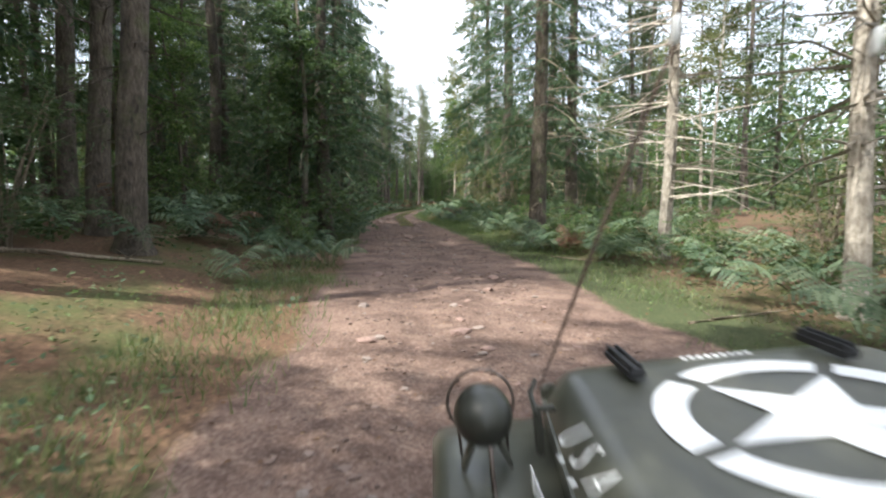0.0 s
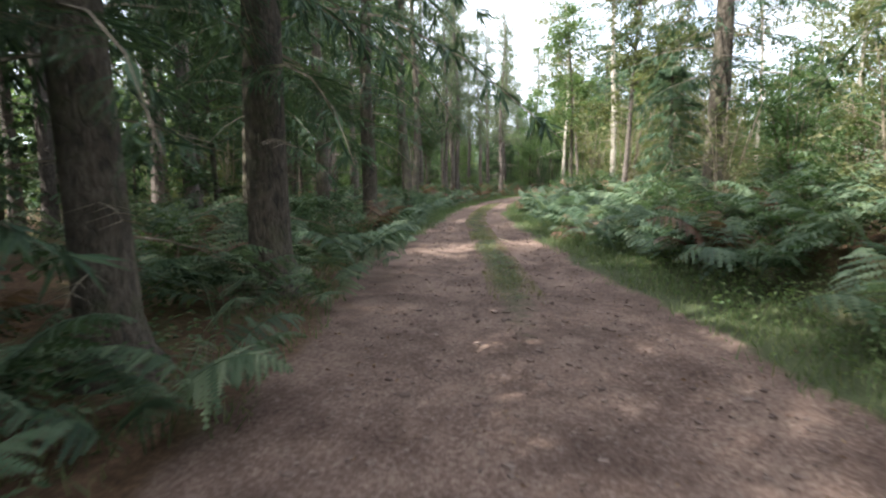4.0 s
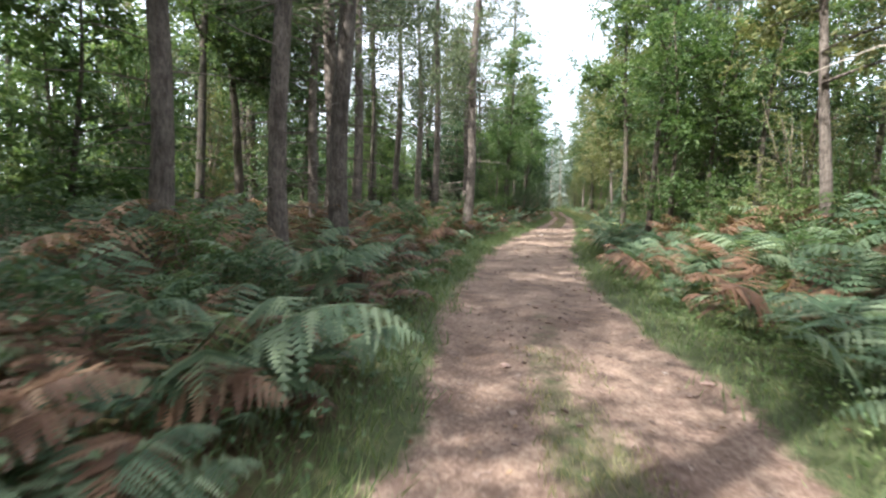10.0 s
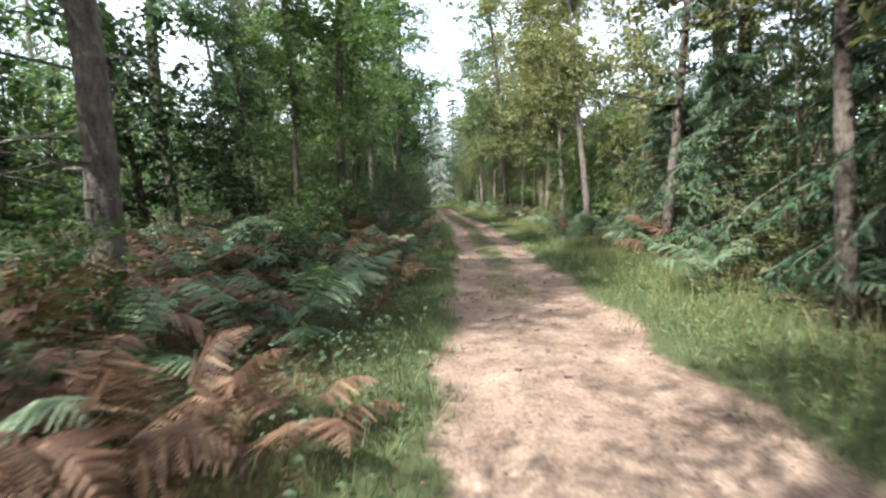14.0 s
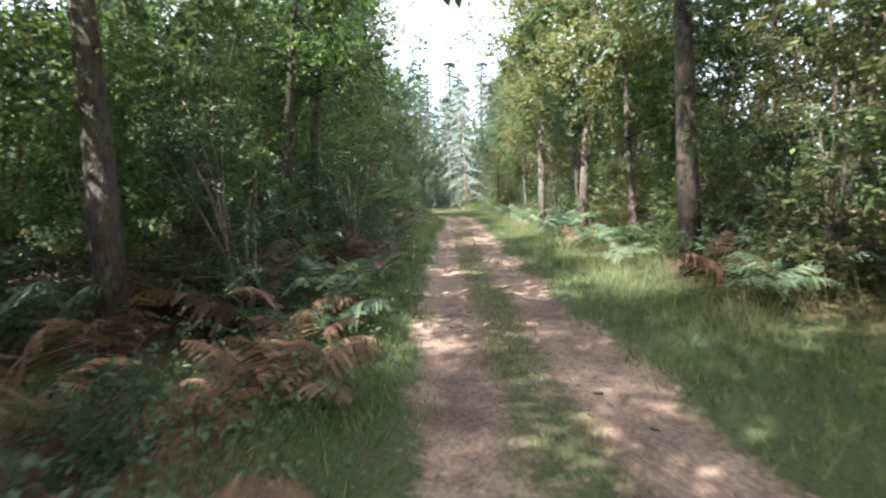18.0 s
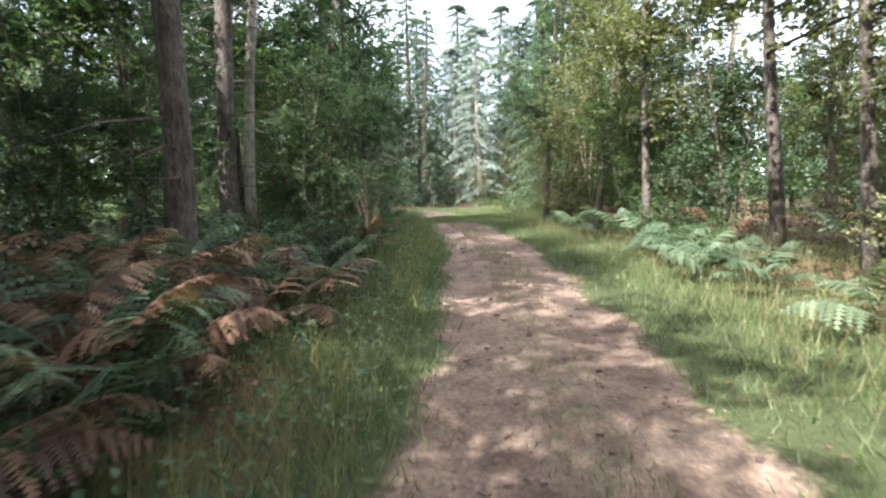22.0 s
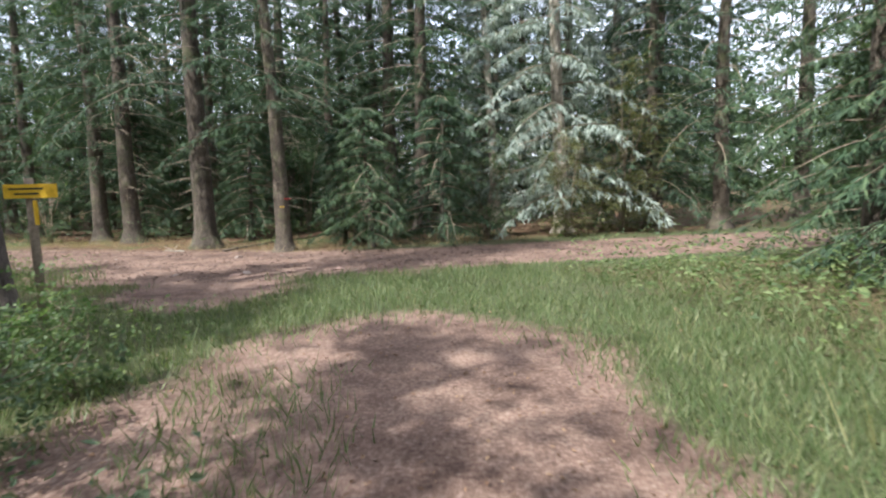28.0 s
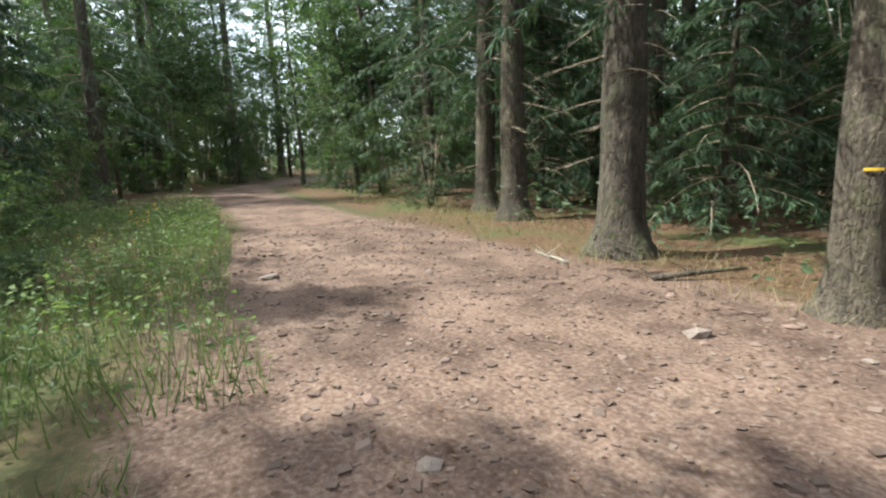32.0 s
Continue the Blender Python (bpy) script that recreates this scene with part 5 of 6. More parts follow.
def off_tracks(p, m, c):
    d, _ = off_line(TRACK, p[:, 0], p[:, 1])
    e, _ = off_line(CROSS, p[:, 0], p[:, 1])
    return p[(np.abs(d) > m) & (np.abs(e) > c)]


def blades(name, p, h0, h1, label, mat=None, wide=0.012, lean=0.5):
    """Grass as single tapering blades, leaning at random."""
    n = len(p)
    pos = np.column_stack([p, ground_z(p[:, 0], p[:, 1]) - 0.012])
    a, b, t = RG.uniform(0, 6.28, n), RG.uniform(0, 6.28, n), RG.uniform(0.05, lean, n) ** 0.8
    h, w = RG.uniform(h0, h1, n), RG.uniform(0.6, 1.5, n) * wide
    tip = pos + np.stack([np.cos(a) * t * h, np.sin(a) * t * h, h], 1)
    side = np.stack([np.cos(b), np.sin(b), 0 * b], 1) * w[:, None] / 2
    v = np.stack([pos - side, pos + side, tip], 1).reshape(-1, 3)
    tagged(new(name, mesh_tris(name, v, np.arange(3 * n).reshape(-1, 3), mat or GRASS)), label, "grass", kind="stuff")


def ragged(p, off, soft, scale=1.6):
    """Keeps places beyond the bare track, along an uneven line."""
    d = off_line(TRACK, p[:, 0], p[:, 1])[0]
    w = 0.5 * np.sin(p[:, 1] * scale + 1.7 * np.sin(p[:, 1] * 0.9)) + 0.5 * np.sin(p[:, 1] * scale * 2.7 + p[:, 0])
    return p[np.abs(d) + w * soft * 0.5 > edge_of(d, p[:, 1]) + off + soft * RG.uniform(-0.6, 1.0, len(p))]


def herbs(name, p, z0, z1, size, label, mat):
    n = len(p)
    pos = np.column_stack([p, ground_z(p[:, 0], p[:, 1]) + RG.uniform(z0, z1, n)])
    a = RG.uniform(0, 6.28, n)
    along = np.stack([np.cos(a), np.sin(a), RG.uniform(-0.5, 0.5, n)], 1)
    nor = np.stack([RG.normal(0, 0.5, n), RG.normal(0, 0.5, n), np.ones(n)], 1)
    L = RG.uniform(0.6, 1.5, n) * size
    leaf_cloud(name, pos, along, nor, L, L * RG.uniform(0.4, 0.65, n), mat, label, "undergrowth")


blades("verge_grass", np.concatenate([ragged(along_track(66000, 44, 176, -2.3, -0.75), 0.05, 0.3), clumped(ragged(along_track(90000, 44, 174, -3.2, -0.8), 0.12, 0.4), 1.5, 0.7), clumped(ragged(along_track(26000, 20, 48, -3.6, -1.6), 0.1, 0.7), 1.3, 0.5)]), 0.05, 0.24, "rank green grass along the shaded verge", wide=0.011, lean=0.9)
blades("verge_grass", np.concatenate([ragged(along_track(76000, 48, 176, 0.85, 3.0), 0.12, 0.45), clumped(ragged(along_track(90000, 44, 176, 0.95, 5.4), 0.2, 0.5), 1.3, 0.75), clumped(ragged(along_track(22000, 20, 50, 1.6, 4.2), 0.1, 0.6), 1.3, 0.55)]), 0.04, 0.2, "uneven grass on the sunlit verge", wide=0.011, lean=0.9)
blades("middle_grass", np.concatenate([clumped(along_track(26000, 54, 82, -0.35, 0.4), 2.1, 0.6), clumped(along_track(26000, 108, 150, -0.36, 0.36), 2.1, 0.55), clumped(along_track(9000, 150, 168, -0.3, 0.5), 2.1, 0.5)]), 0.02, 0.08, "short trodden grass between the wheel ruts", TRODDEN, wide=0.009, lean=0.9)
blades("tall_grass", np.concatenate([clumped(along_track(20000, 104, 174, 1.9, 5.2), 0.9, 0.6), clumped(along_track(9000, 140, 172, -3.0, -1.3), 0.9, 0.6)]), 0.2, 0.65, "tall dry seeding grass stalks by the track", DRY_GREEN, wide=0.008, lean=0.5)
jp = np.stack([RG.uniform(-22.5, -9, 130000), RG.uniform(168, 182, 130000)], 1)
jp = off_tracks(jp, 0.0, 1.9)
jp = jp[(jp[:, 0] > -19.5) | (np.abs(off_line(CROSS, jp[:, 0], jp[:, 1])[0]) > 2.6)]
jp = jp[((jp[:, 0] + 16.0) / 2.0) ** 2 + ((jp[:, 1] - 174.3) / 3.2) ** 2 > RG.uniform(0.6, 1.5, len(jp))]
jp = jp[((jp[:, 0] + 20.0) / 1.4) ** 2 + ((jp[:, 1] - 178.9) / 1.3) ** 2 > RG.uniform(0.5, 1.5, len(jp))]
blades("clearing_grass", clumped(jp, 1.2, 0.74), 0.04, 0.18, "soft green grass in the clearing", GRASS, 0.012, 0.9)
herbs("track_brambles", np.concatenate([clumped(ragged(along_track(80000, 44, 174, -3.6, -1.0), 0.3, 0.4), 1.1, 0.66), clumped(along_track(5000, 26, 50, -5.0, -2.2), 1.1, 0.5), clumped(along_track(24000, 28, 174, 2.8, 6.4), 1.1, 0.5)]), 0.03, 0.42, 0.062, "low brambles and ivy along the verge", LEAF_DARK)
herbs("verge_herbs", np.concatenate([clumped(ragged(along_track(20000, 24, 174, -4.6, -1.2), 0.3, 0.4), 1.7, 0.5), clumped(along_track(30000, 24, 174, 2.2, 6.0), 1.6, 0.6), clumped(ragged(along_track(36000, 46, 112, 1.4, 3.4), 0.3, 0.4), 1.9, 0.6)]), 0.02, 0.3, 0.05, "soft green herbs growing in the verge grass", LEAF)
wood_l, wood_r = along_track(40000, -5, 176, -22, -5.5), along_track(36000, -5, 176, 5.5, 22)
herbs("wood_undergrowth", clumped(off_tracks(np.concatenate([wood_l, wood_r]), 4.0, 4.4), 0.55, 0.62), 0.05, 1.3, 0.11, "shaded undergrowth between the trees", LEAF_DARK)
jl = off_tracks(np.stack([RG.uniform(-36, -16.6, 62000), RG.uniform(168.5, 182.5, 62000)], 1), 2.3, 1.8)
jl = jl[off_line(CROSS, jl[:, 0], jl[:, 1])[0] < 0]
jl = jl[np.hypot(jl[:, 0] + 20.0, jl[:, 1] - 179.0) > 2.9]
jl = jl[np.hypot((jl[:, 0] + 16.0) / 2.6, (jl[:, 1] - 174.3) / 3.8) > 1]
herbs("clearing_brambles", clumped(jl, 0.9, 0.8), 0.03, 0.5, 0.06, "tangle of brambles and nettles at the junction", LEAF)
jb = off_tracks(np.stack([RG.uniform(-52, 4, 40000), RG.uniform(182.0, 206, 40000)], 1), 3.0, 2.1)
jb = jb[~((jb[:, 0] > -25.5) & (jb[:, 0] < -18.5) & (jb[:, 1] < 184.2))]
herbs("spruce_undergrowth", clumped(jb, 0.8, 0.6), 0.02, 0.8, 0.09, "ivy and saplings under the spruces", LEAF_DARK)
blades("junction_grass", clumped(jl, 1.3, 0.75), 0.15, 0.5, "rank sunlit grass and nettles at the junction", wide=0.009)
fringe = np.stack([RG.uniform(-34, -16, 30000), RG.uniform(180, 189, 30000)], 1)
fc = off_line(CROSS, fringe[:, 0], fringe[:, 1])[0]
fringe = fringe[(fc > 2.0) & (fc < 3.9)]
blades("dry_fringe_grass", clumped(fringe, 1.1, 0.6), 0.08, 0.28, "bleached dry grass at the spruce trunks", DRY, 0.007, 0.9)
js = off_tracks(np.stack([RG.uniform(-14.5, -8, 9000), RG.uniform(170, 181, 9000)], 1), 3.0, 2.4)
herbs("right_brambles", clumped(js, 0.9, 0.7), 0.02, 0.7, 0.08, "rank green weeds at the clearing edge", LEAF)


def litter(name, p, label):
    n = len(p)
    pos = np.column_stack([p, ground_z(p[:, 0], p[:, 1]) + RG.uniform(0.002, 0.018, n)])
    a = RG.uniform(0, 6.28, n)
    nor = np.stack([RG.normal(0, 0.35, n), RG.normal(0, 0.35, n), np.ones(n)], 1)
    L = RG.uniform(0.02, 0.06, n)
    leaf_cloud(name, pos, np.stack([np.cos(a), np.sin(a), RG.normal(0, 0.15, n)], 1), nor, L, L * RG.uniform(0.35, 0.6, n), LITTER, label, "leaf litter")


litter("leaf_litter", np.concatenate([clumped(along_track(16000, 22, 174, -5.5, -0.2), 1.4, 0.6), clumped(along_track(12000, 22, 174, 0.2, 5.0), 1.4, 0.6), clumped(np.stack([RG.uniform(-34, -10, 14000), RG.uniform(172, 188, 14000)], 1), 1.5, 0.65)]), "dry brown leaves scattered over the ground")


# ---- yellow-flowered weeds ----
def flower(seed):
    r = random.Random(seed)
    root = new("flowering_weed")
    stem, heads, leaves = Build(), Build(), Build()
    for k in range(5):
        a = r.uniform(0, 6.28)
        top = Vector((0.12 * math.cos(a), 0.12 * math.sin(a), r.uniform(0.5, 0.8)))
        stem.tube([(0, 0, -0.03), tuple(top * 0.5), tuple(top)], [0.005, 0.004, 0.003], 3)
        for _ in range(6):
            q = top + rnd_dir(r) * 0.06
            for j in range(5):
                heads.leaf(q, (math.cos(j * 1.26), math.sin(j * 1.26), 0.3), (0, 0, 1), 0.022, 0.016)
        for _ in range(9):
            leaves.leaf(top * r.uniform(0.1, 0.9), rnd_dir(r, 0.4), (0, 0, 1), 0.09, 0.03)
    child("stem", stem.mesh("weed_stem", FERN_GREEN), root)
    tagged(child("leafage", leaves.mesh("weed_leaves", LEAF), root), kind="stuff")
    tagged(child("blossom", heads.mesh("weed_flowers", YELLOW), root, "small yellow flower heads"), kind="stuff")
    kind("weed", root, "tall weed with small yellow flowers", "wildflower", "yellow weeds")


flower(71)
WR = random.Random(72)
for x, y in ((-3.9, 97.2), (-3.4, 98.4), (-4.2, 99.0), (-3.0, 99.8), (-4.4, 96.0), (-7.0, 139.6), (-6.4, 138.8), (-26.6, 179.6), (-27.1, 180.2), (-3.2, 101.2)):
    plant("weed", x, y, WR.uniform(0.8, 1.2), None, 6.0, WR)


# ---- stones, logs and sticks ----
def stone_mesh(seed, mat):
    r = random.Random(seed)
    bm = bmesh.new()
    bmesh.ops.create_icosphere(bm, subdivisions=1, radius=1.0)
    for v in bm.verts:
        v.co *= r.uniform(0.72, 1.12)
        v.co.z *= 0.45
    me = bpy.data.meshes.new("stone")
    bm.to_mesh(me)
    bm.free()
    me.materials.append(mat)
    return me


STONES = [stone_mesh(80 + k, STONE if k % 2 else STONE_RED) for k in range(6)]


def stones():
    r = random.Random(81)
    made = 0
    while made < 280:
        zone = r.random()
        if zone < 0.5:
            p = along_track(1, 28, 46, -1.6, 1.2)[0]
        elif zone < 0.75:
            p = np.array([r.uniform(-27, -15), r.uniform(176, 184)])
            if abs(float(off_line(CROSS, p[:1], p[1:])[0][0])) > 2.1:
                continue
        else:
            p = along_track(1, 64, 172, -1.3, 1.3)[0]
        ob = child("stone", STONES[r.randrange(6)], ground)
        s = r.uniform(0.025, 0.065) * (1.9 if r.random() < 0.2 else 1)
        ob.matrix_basis = pose(p[0], p[1], gz(*p) + 0.1 * s, r.uniform(-15, 15), r.uniform(-15, 15), r.uniform(0, 360)) @ Matrix.Diagonal((s * r.uniform(0.8, 1.4), s, s, 1))
        made += 1
    n = 9000
    p = np.concatenate([along_track(8200, 24, 66, -1.7, 1.5), along_track(6000, 64, 172, -1.1, 1.2), np.stack([RG.uniform(-30, -12, 16000), RG.uniform(177.5, 186, 16000)], 1)])
    d, _ = off_line(TRACK, p[:, 0], p[:, 1])
    c, _ = off_line(CROSS, p[:, 0], p[:, 1])
    p = p[(np.abs(c) < 2.1) | ((p[:, 1] < 172) & (np.abs(d) < 1.9) & (np.abs(np.abs(d) - 0.75) < 1.0))]
    n = len(p)
    unit = np.array([(i, j, k) for k in (-1, 1) for j in (-1, 1) for i in (-1, 1)], float)
    tri = np.array([(0, 1, 5), (0, 5, 4), (1, 3, 7), (1, 7, 5), (3, 2, 6), (3, 6, 7), (2, 0, 4), (2, 4, 6), (4, 5, 7), (4, 7, 6)])
    s = np.minimum(RG.gamma(1.3, 0.007, n), 0.03)[:, None, None] + 0.005
    v = unit[None] * s * RG.uniform(0.25, 1.2, (n, 8, 3)) * RG.uniform(0.7, 1.3, (n, 1, 3)) * [1, 1, 0.58]
    a = RG.uniform(0, 6.28, n)
    ca, sa = np.cos(a)[:, None], np.sin(a)[:, None]
    v = np.stack([v[..., 0] * ca - v[..., 1] * sa, v[..., 0] * sa + v[..., 1] * ca, v[..., 2]], -1)
    v += np.column_stack([p, ground_z(p[:, 0], p[:, 1])])[:, None]
    f = (tri[None] + np.arange(n)[:, None, None] * 8).reshape(-1, 3)
    g = child("gravel", mesh_tris("gravel", v.reshape(-1, 3), f, GRAVEL), ground, "loose pale stones on the track")
    tagged(g, kind="stuff")


stones()


def stick(name, pts, radius, mat, label, category):
    b = Build()
    b.tube(pts, [radius * (1 - 0.5 * k / (len(pts) - 1)) for k in range(len(pts))], 7)
    mid = Vector(pts[len(pts) // 2])
    root = new(name)
    child("stem", b.mesh(name, mat, True), root)
    t = Build()
    r = random.Random(int(abs(pts[0][0]) * 100))
    for k in range(4):
        bough(t, r, Vector(pts[r.randrange(len(pts))]), r.uniform(0, 6.28), radius * 9, 0.0, radius * 0.3, 3, 0.5, 3)
    tagged(child("twigwork", t.mesh(name + "_stubs", mat), root), kind="stuff")
    return tagged(root, label, category)


def lying(x, y, ang, length, radius, lift=0.0):
    out = []
    for u in np.linspace(-0.5, 0.5, 6):
        px, py = x + math.cos(ang) * length * u - 0.05 * length * math.sin(4 * u) * math.sin(ang), y + math.sin(ang) * length * u + 0.05 * length * math.sin(4 * u) * math.cos(ang)
        out.append((px, py, gz(px, py) + radius * 0.7 + lift * (u + 0.5)))
    return out


MOSSY = bark("mossy log", (0.05, 0.05, 0.02), (0.12, 0.13, 0.04), (0.25, 0.24, 0.09), 0.9)
stick("fallen_log", lying(3.6, 31.8, 2.4, 3.2, 0.11), 0.11, MOSSY, "mossy fallen log on brown needle litter", "log")
stick("fallen_log", lying(6.4, 33.8, 0.7, 2.6, 0.05), 0.05, BARK_TWIG, "thin dry log lying below the trees", "log")
stick("fallen_branch", lying(5.4, 37.5, 1.6, 3.0, 0.04), 0.04, BARK_TWIG, "dead branch lying on the needle litter", "branch")
stick("fallen_branch", lying(1.9, 61.0, 2.2, 1.1, 0.02), 0.02, BARK_TWIG, "crooked stick lying on the grassy middle", "branch")
stick("fallen_branch", lying(-22.5, 184.6, 0.9, 1.0, 0.035, 0.1), 0.035, BARK_SPRUCE, "broken branch below the spruces", "branch")
stick("fallen_branch", lying(-24.3, 184.3, 2.7, 0.8, 0.03), 0.03, BARK_PALE_LIT, "short pale split branch at the trunk foot", "branch")
BR = random.Random(91)
for k in range(26):
    side = BR.choice((-1, -1, 1))
    q = along_track(1, 22, 174, 3.2, 8.0)[0] if side > 0 else along_track(1, 22, 174, -8.0, -3.2)[0]
    stick("fallen_branch", lying(q[0], q[1], BR.uniform(0, 3.1), BR.uniform(0.8, 2.2), 0.022), 0.022, BARK_TWIG, "dry fallen branch in the undergrowth", "branch")

# ---- yellow signpost at the junction ----
def signpost():
    root = new("signpost")
    z = gz(-20.9, 176.9)
    root.matrix_basis = pose(-20.9, 176.9, z, 0, 0, 12)
    b = Build()
    b.tube([(0, 0.04, -0.3), (0, 0.04, 1.0), (0.005, 0.04, 1.82)], [0.055, 0.052, 0.05], 10)
    child("post", b.mesh("sign_post", WOOD_POST, True), root, "round weathered wooden post")
    b = Build()
    b.box((0.06, -0.03, 1.66), (0.62, 0.025, 0.17), 0.006)
    child("board", b.mesh("sign_board", YELLOW), root, "yellow direction board")
    b = Build()
    b.box((0.10, -0.03, 1.40), (0.05, 0.025, 0.30), 0.006)
    child("strip", b.mesh("sign_strip", YELLOW), root, "narrow yellow marker strip")
    for k, (w, zz) in enumerate(((0.4, 1.69), (0.28, 1.63))):
        b = Build()
        b.box((0.02, -0.044, zz), (w, 0.004, 0.022))
        child("lettering_bar", b.mesh("sign_bar", OLIVE_DARK), root, "dark bar of small writing")
    tagged(root, "yellow trail sign on a wooden post in the brambles", "signpost")


signpost()


def trail_mark(x, y, z, rad, a0, a1, h, mat, label):
    """A band of paint round part of a trunk."""
    b, v, n = Build(), [], 10
    for k in range(n + 1):
        a = radians(a0 + (a1 - a0) * k / n)
        for rr, zz in ((rad, -h / 2), (rad + 0.006, -h / 2), (rad + 0.006, h / 2), (rad, h / 2)):
            v.append((math.cos(a) * rr, math.sin(a) * rr, zz))
    f = [(4 * k + j, 4 * k + (j + 1) % 4, 4 * k + 4 + (j + 1) % 4, 4 * k + 4 + j) for k in range(n) for j in range(4)] + [(3, 2, 1, 0), tuple(4 * n + j for j in range(4))]
    b.add(v, f)
    ob = new("trail_mark", b.mesh("trail_mark", mat))
    ob.location = (x, y, z)
    tagged(ob, label, "trail mark")


trail_mark(-21.1, 184.3, 1.36, 0.222, -52, 35, 0.03, RED, "red paint stripe on a spruce trunk")
trail_mark(-21.1, 184.3, 1.16, 0.224, -82, -52, 0.02, YELLOW, "small yellow paint dash on a spruce trunk")


# ---- the open army car, standing where the drive begins ----
def army_car():
    fwd, right, up = Vector((-0.313, 0.9496, 0.0123)), Vector((0.9458, 0.3106, 0.0951)), Vector((-0.0865, -0.0414, 0.9954))
    m = Matrix((right, fwd, up)).transposed().to_4x4()
    m.translation = (14.860, 28.839, 1.077)
    car = new("army_car")
    car.matrix_basis = m

    def part(name, b, mat, parent=car, label="", smooth_shade=False):
        return child(name, b.mesh(name, mat, smooth_shade), parent, label)

    def hood_z(x):
        """The cross-section of the bonnet: nearly flat on top, rounded down at the shoulders."""
        a = abs(x)
        return -0.10 * max(0.0, (a - 0.44) / 0.12) ** 2.2 - 0.006 * (a / 0.44) ** 2

    def shell(y0, y1, n, w0, w1, dz=0.0, thick=0.012):
        b = Build()
        rows = []
        us = [-1, -0.985, -0.95, -0.9, -0.84, -0.78, -0.6, -0.3, 0, 0.3, 0.6, 0.78, 0.84, 0.9, 0.95, 0.985, 1]
        for k in range(n + 1):
            y = y0 + (y1 - y0) * k / n
            w = w0 + (w1 - w0) * k / n
            for dd in (0, -thick):
                rows.append([(u * w, y, hood_z(u * 0.56) + dz + dd - 0.02 * max(0, (y - 0.36) / 0.12) ** 2) for u in us])
        v = [p for r in rows for p in r]
        c, f = len(us), []
        for k in range(n):
            for i in range(c - 1):
                a = 2 * k * c + i
                f.append((a, a + 1, a + 1 + 2 * c, a + 2 * c))
                f.append((a + c, a + 3 * c, a + 1 + 3 * c, a + 1 + c))
        for i in range(c - 1):
            f.append((i, i + c, i + c + 1, i + 1))
            a = 2 * n * c + i
            f.append((a, a + 1, a + 1 + c, a + c))
        b.add(v, f)
        return b

    hood = part("hood", shell(-0.56, 0.47, 14, 0.60, 0.50), OLIVE_PAINT, car, "flat olive bonnet with white star", True)

    # star and ring in white paint
    def on_hood(x, y, lift=0.004):
        return (x, y, hood_z(x * 0.56 / (0.60 + (y + 0.56) / 1.03 * -0.10)) + lift - 0.02 * max(0, (y - 0.36) / 0.12) ** 2)

    turn = -math.radians(36)
    star = Build()
    pts = []
    for k in range(10):
        a = math.pi / 2 + turn + k * math.pi / 5
        rad = 0.25 if k % 2 == 0 else 0.0955
        pts.append((rad * math.cos(a), rad * math.sin(a)))
    v = [on_hood(0, 0)] + [on_hood(*p) for p in pts]
    star.add(v, [(0, k + 1, (k + 1) % 10 + 1) for k in range(10)])
    part("star", star, WHITE_PAINT, hood, "white five-pointed star")
    for j in range(5):
        b = Build()
        a0 = math.pi / 2 + turn + j * 2 * math.pi / 5
        v, f, n = [], [], 12
        for k in range(n + 1):
            for rad, g in ((0.262, 0.075), (0.337, 0.058)):
                a = a0 + g + (2 * math.pi / 5 - 2 * g) * k / n
                v.append(on_hood(rad * math.cos(a), rad * math.sin(a)))
        for k in range(n):
            f.append((2 * k, 2 * k + 1, 2 * k + 3, 2 * k + 2))
        b.add(v, f)
        part("ring_segment", b, WHITE_PAINT, hood, "white arc round the star")

    # lettering on the shoulder of the bonnet
    def letter(text, x, y, size, rz, ry, z, label):
        cu = bpy.data.curves.new("letter", "FONT")
        cu.body, cu.size, cu.align_x, cu.align_y = text, size, "CENTER", "CENTER"
        cu.extrude, cu.offset = 0.001, -0.0022
        tmp = new("letter_tmp", cu)
        me = bpy.data.meshes.new_from_object(tmp.evaluated_get(bpy.context.evaluated_depsgraph_get()))
        bpy.data.objects.remove(tmp)
        me.materials.append(WHITE_PAINT)
        ob = child("letter", me, hood, label)
        ob.matrix_basis = Matrix.Translation((x, y, z)) @ Matrix.Rotation(radians(ry), 4, "Y") @ Matrix.Rotation(radians(rz), 4, "Z") @ Matrix.Diagonal((0.66, 1.0, 1, 1))

    for ch, y in (("U", 0.035), ("S", -0.052), ("A", -0.145)):
        letter(ch, -0.522, y, 0.105, -90, -22, -0.006, "white stencilled letter")
    for y in (-0.012, -0.098):
        b = Build()
        b.box((-0.560, y, -0.028), (0.012, 0.010, 0.003))
        part("full_stop", b, WHITE_PAINT, hood)
    for k in range(5):
        b = Build()
        b.box((-0.602, 0.10 - 0.052 * k, -0.15), (0.004, 0.018, 0.085), 0.0)
        part("number_bar", b, WHITE_PAINT, hood, "white bar in place of a serial number")
    b = Build()
    for k in range(9):
        b.box((-0.10 + 0.023 * k, 0.415 - 0.0, -0.005 + 0.004), (0.013, 0.018, 0.002))
    tagged(part("small_stencil", b, WHITE_PAINT, hood, "tiny row of white stencilled marks"), kind="stuff")
    for x in (-0.288, 0.272):
        b = Build()
        b.box((x, 0.365, 0.022), (0.045, 0.20, 0.028), 0.006)
        b.box((x - 0.012, 0.365, 0.040), (0.008, 0.19, 0.012), 0.002)
        b.box((x + 0.012, 0.365, 0.040), (0.008, 0.19, 0.012), 0.002)
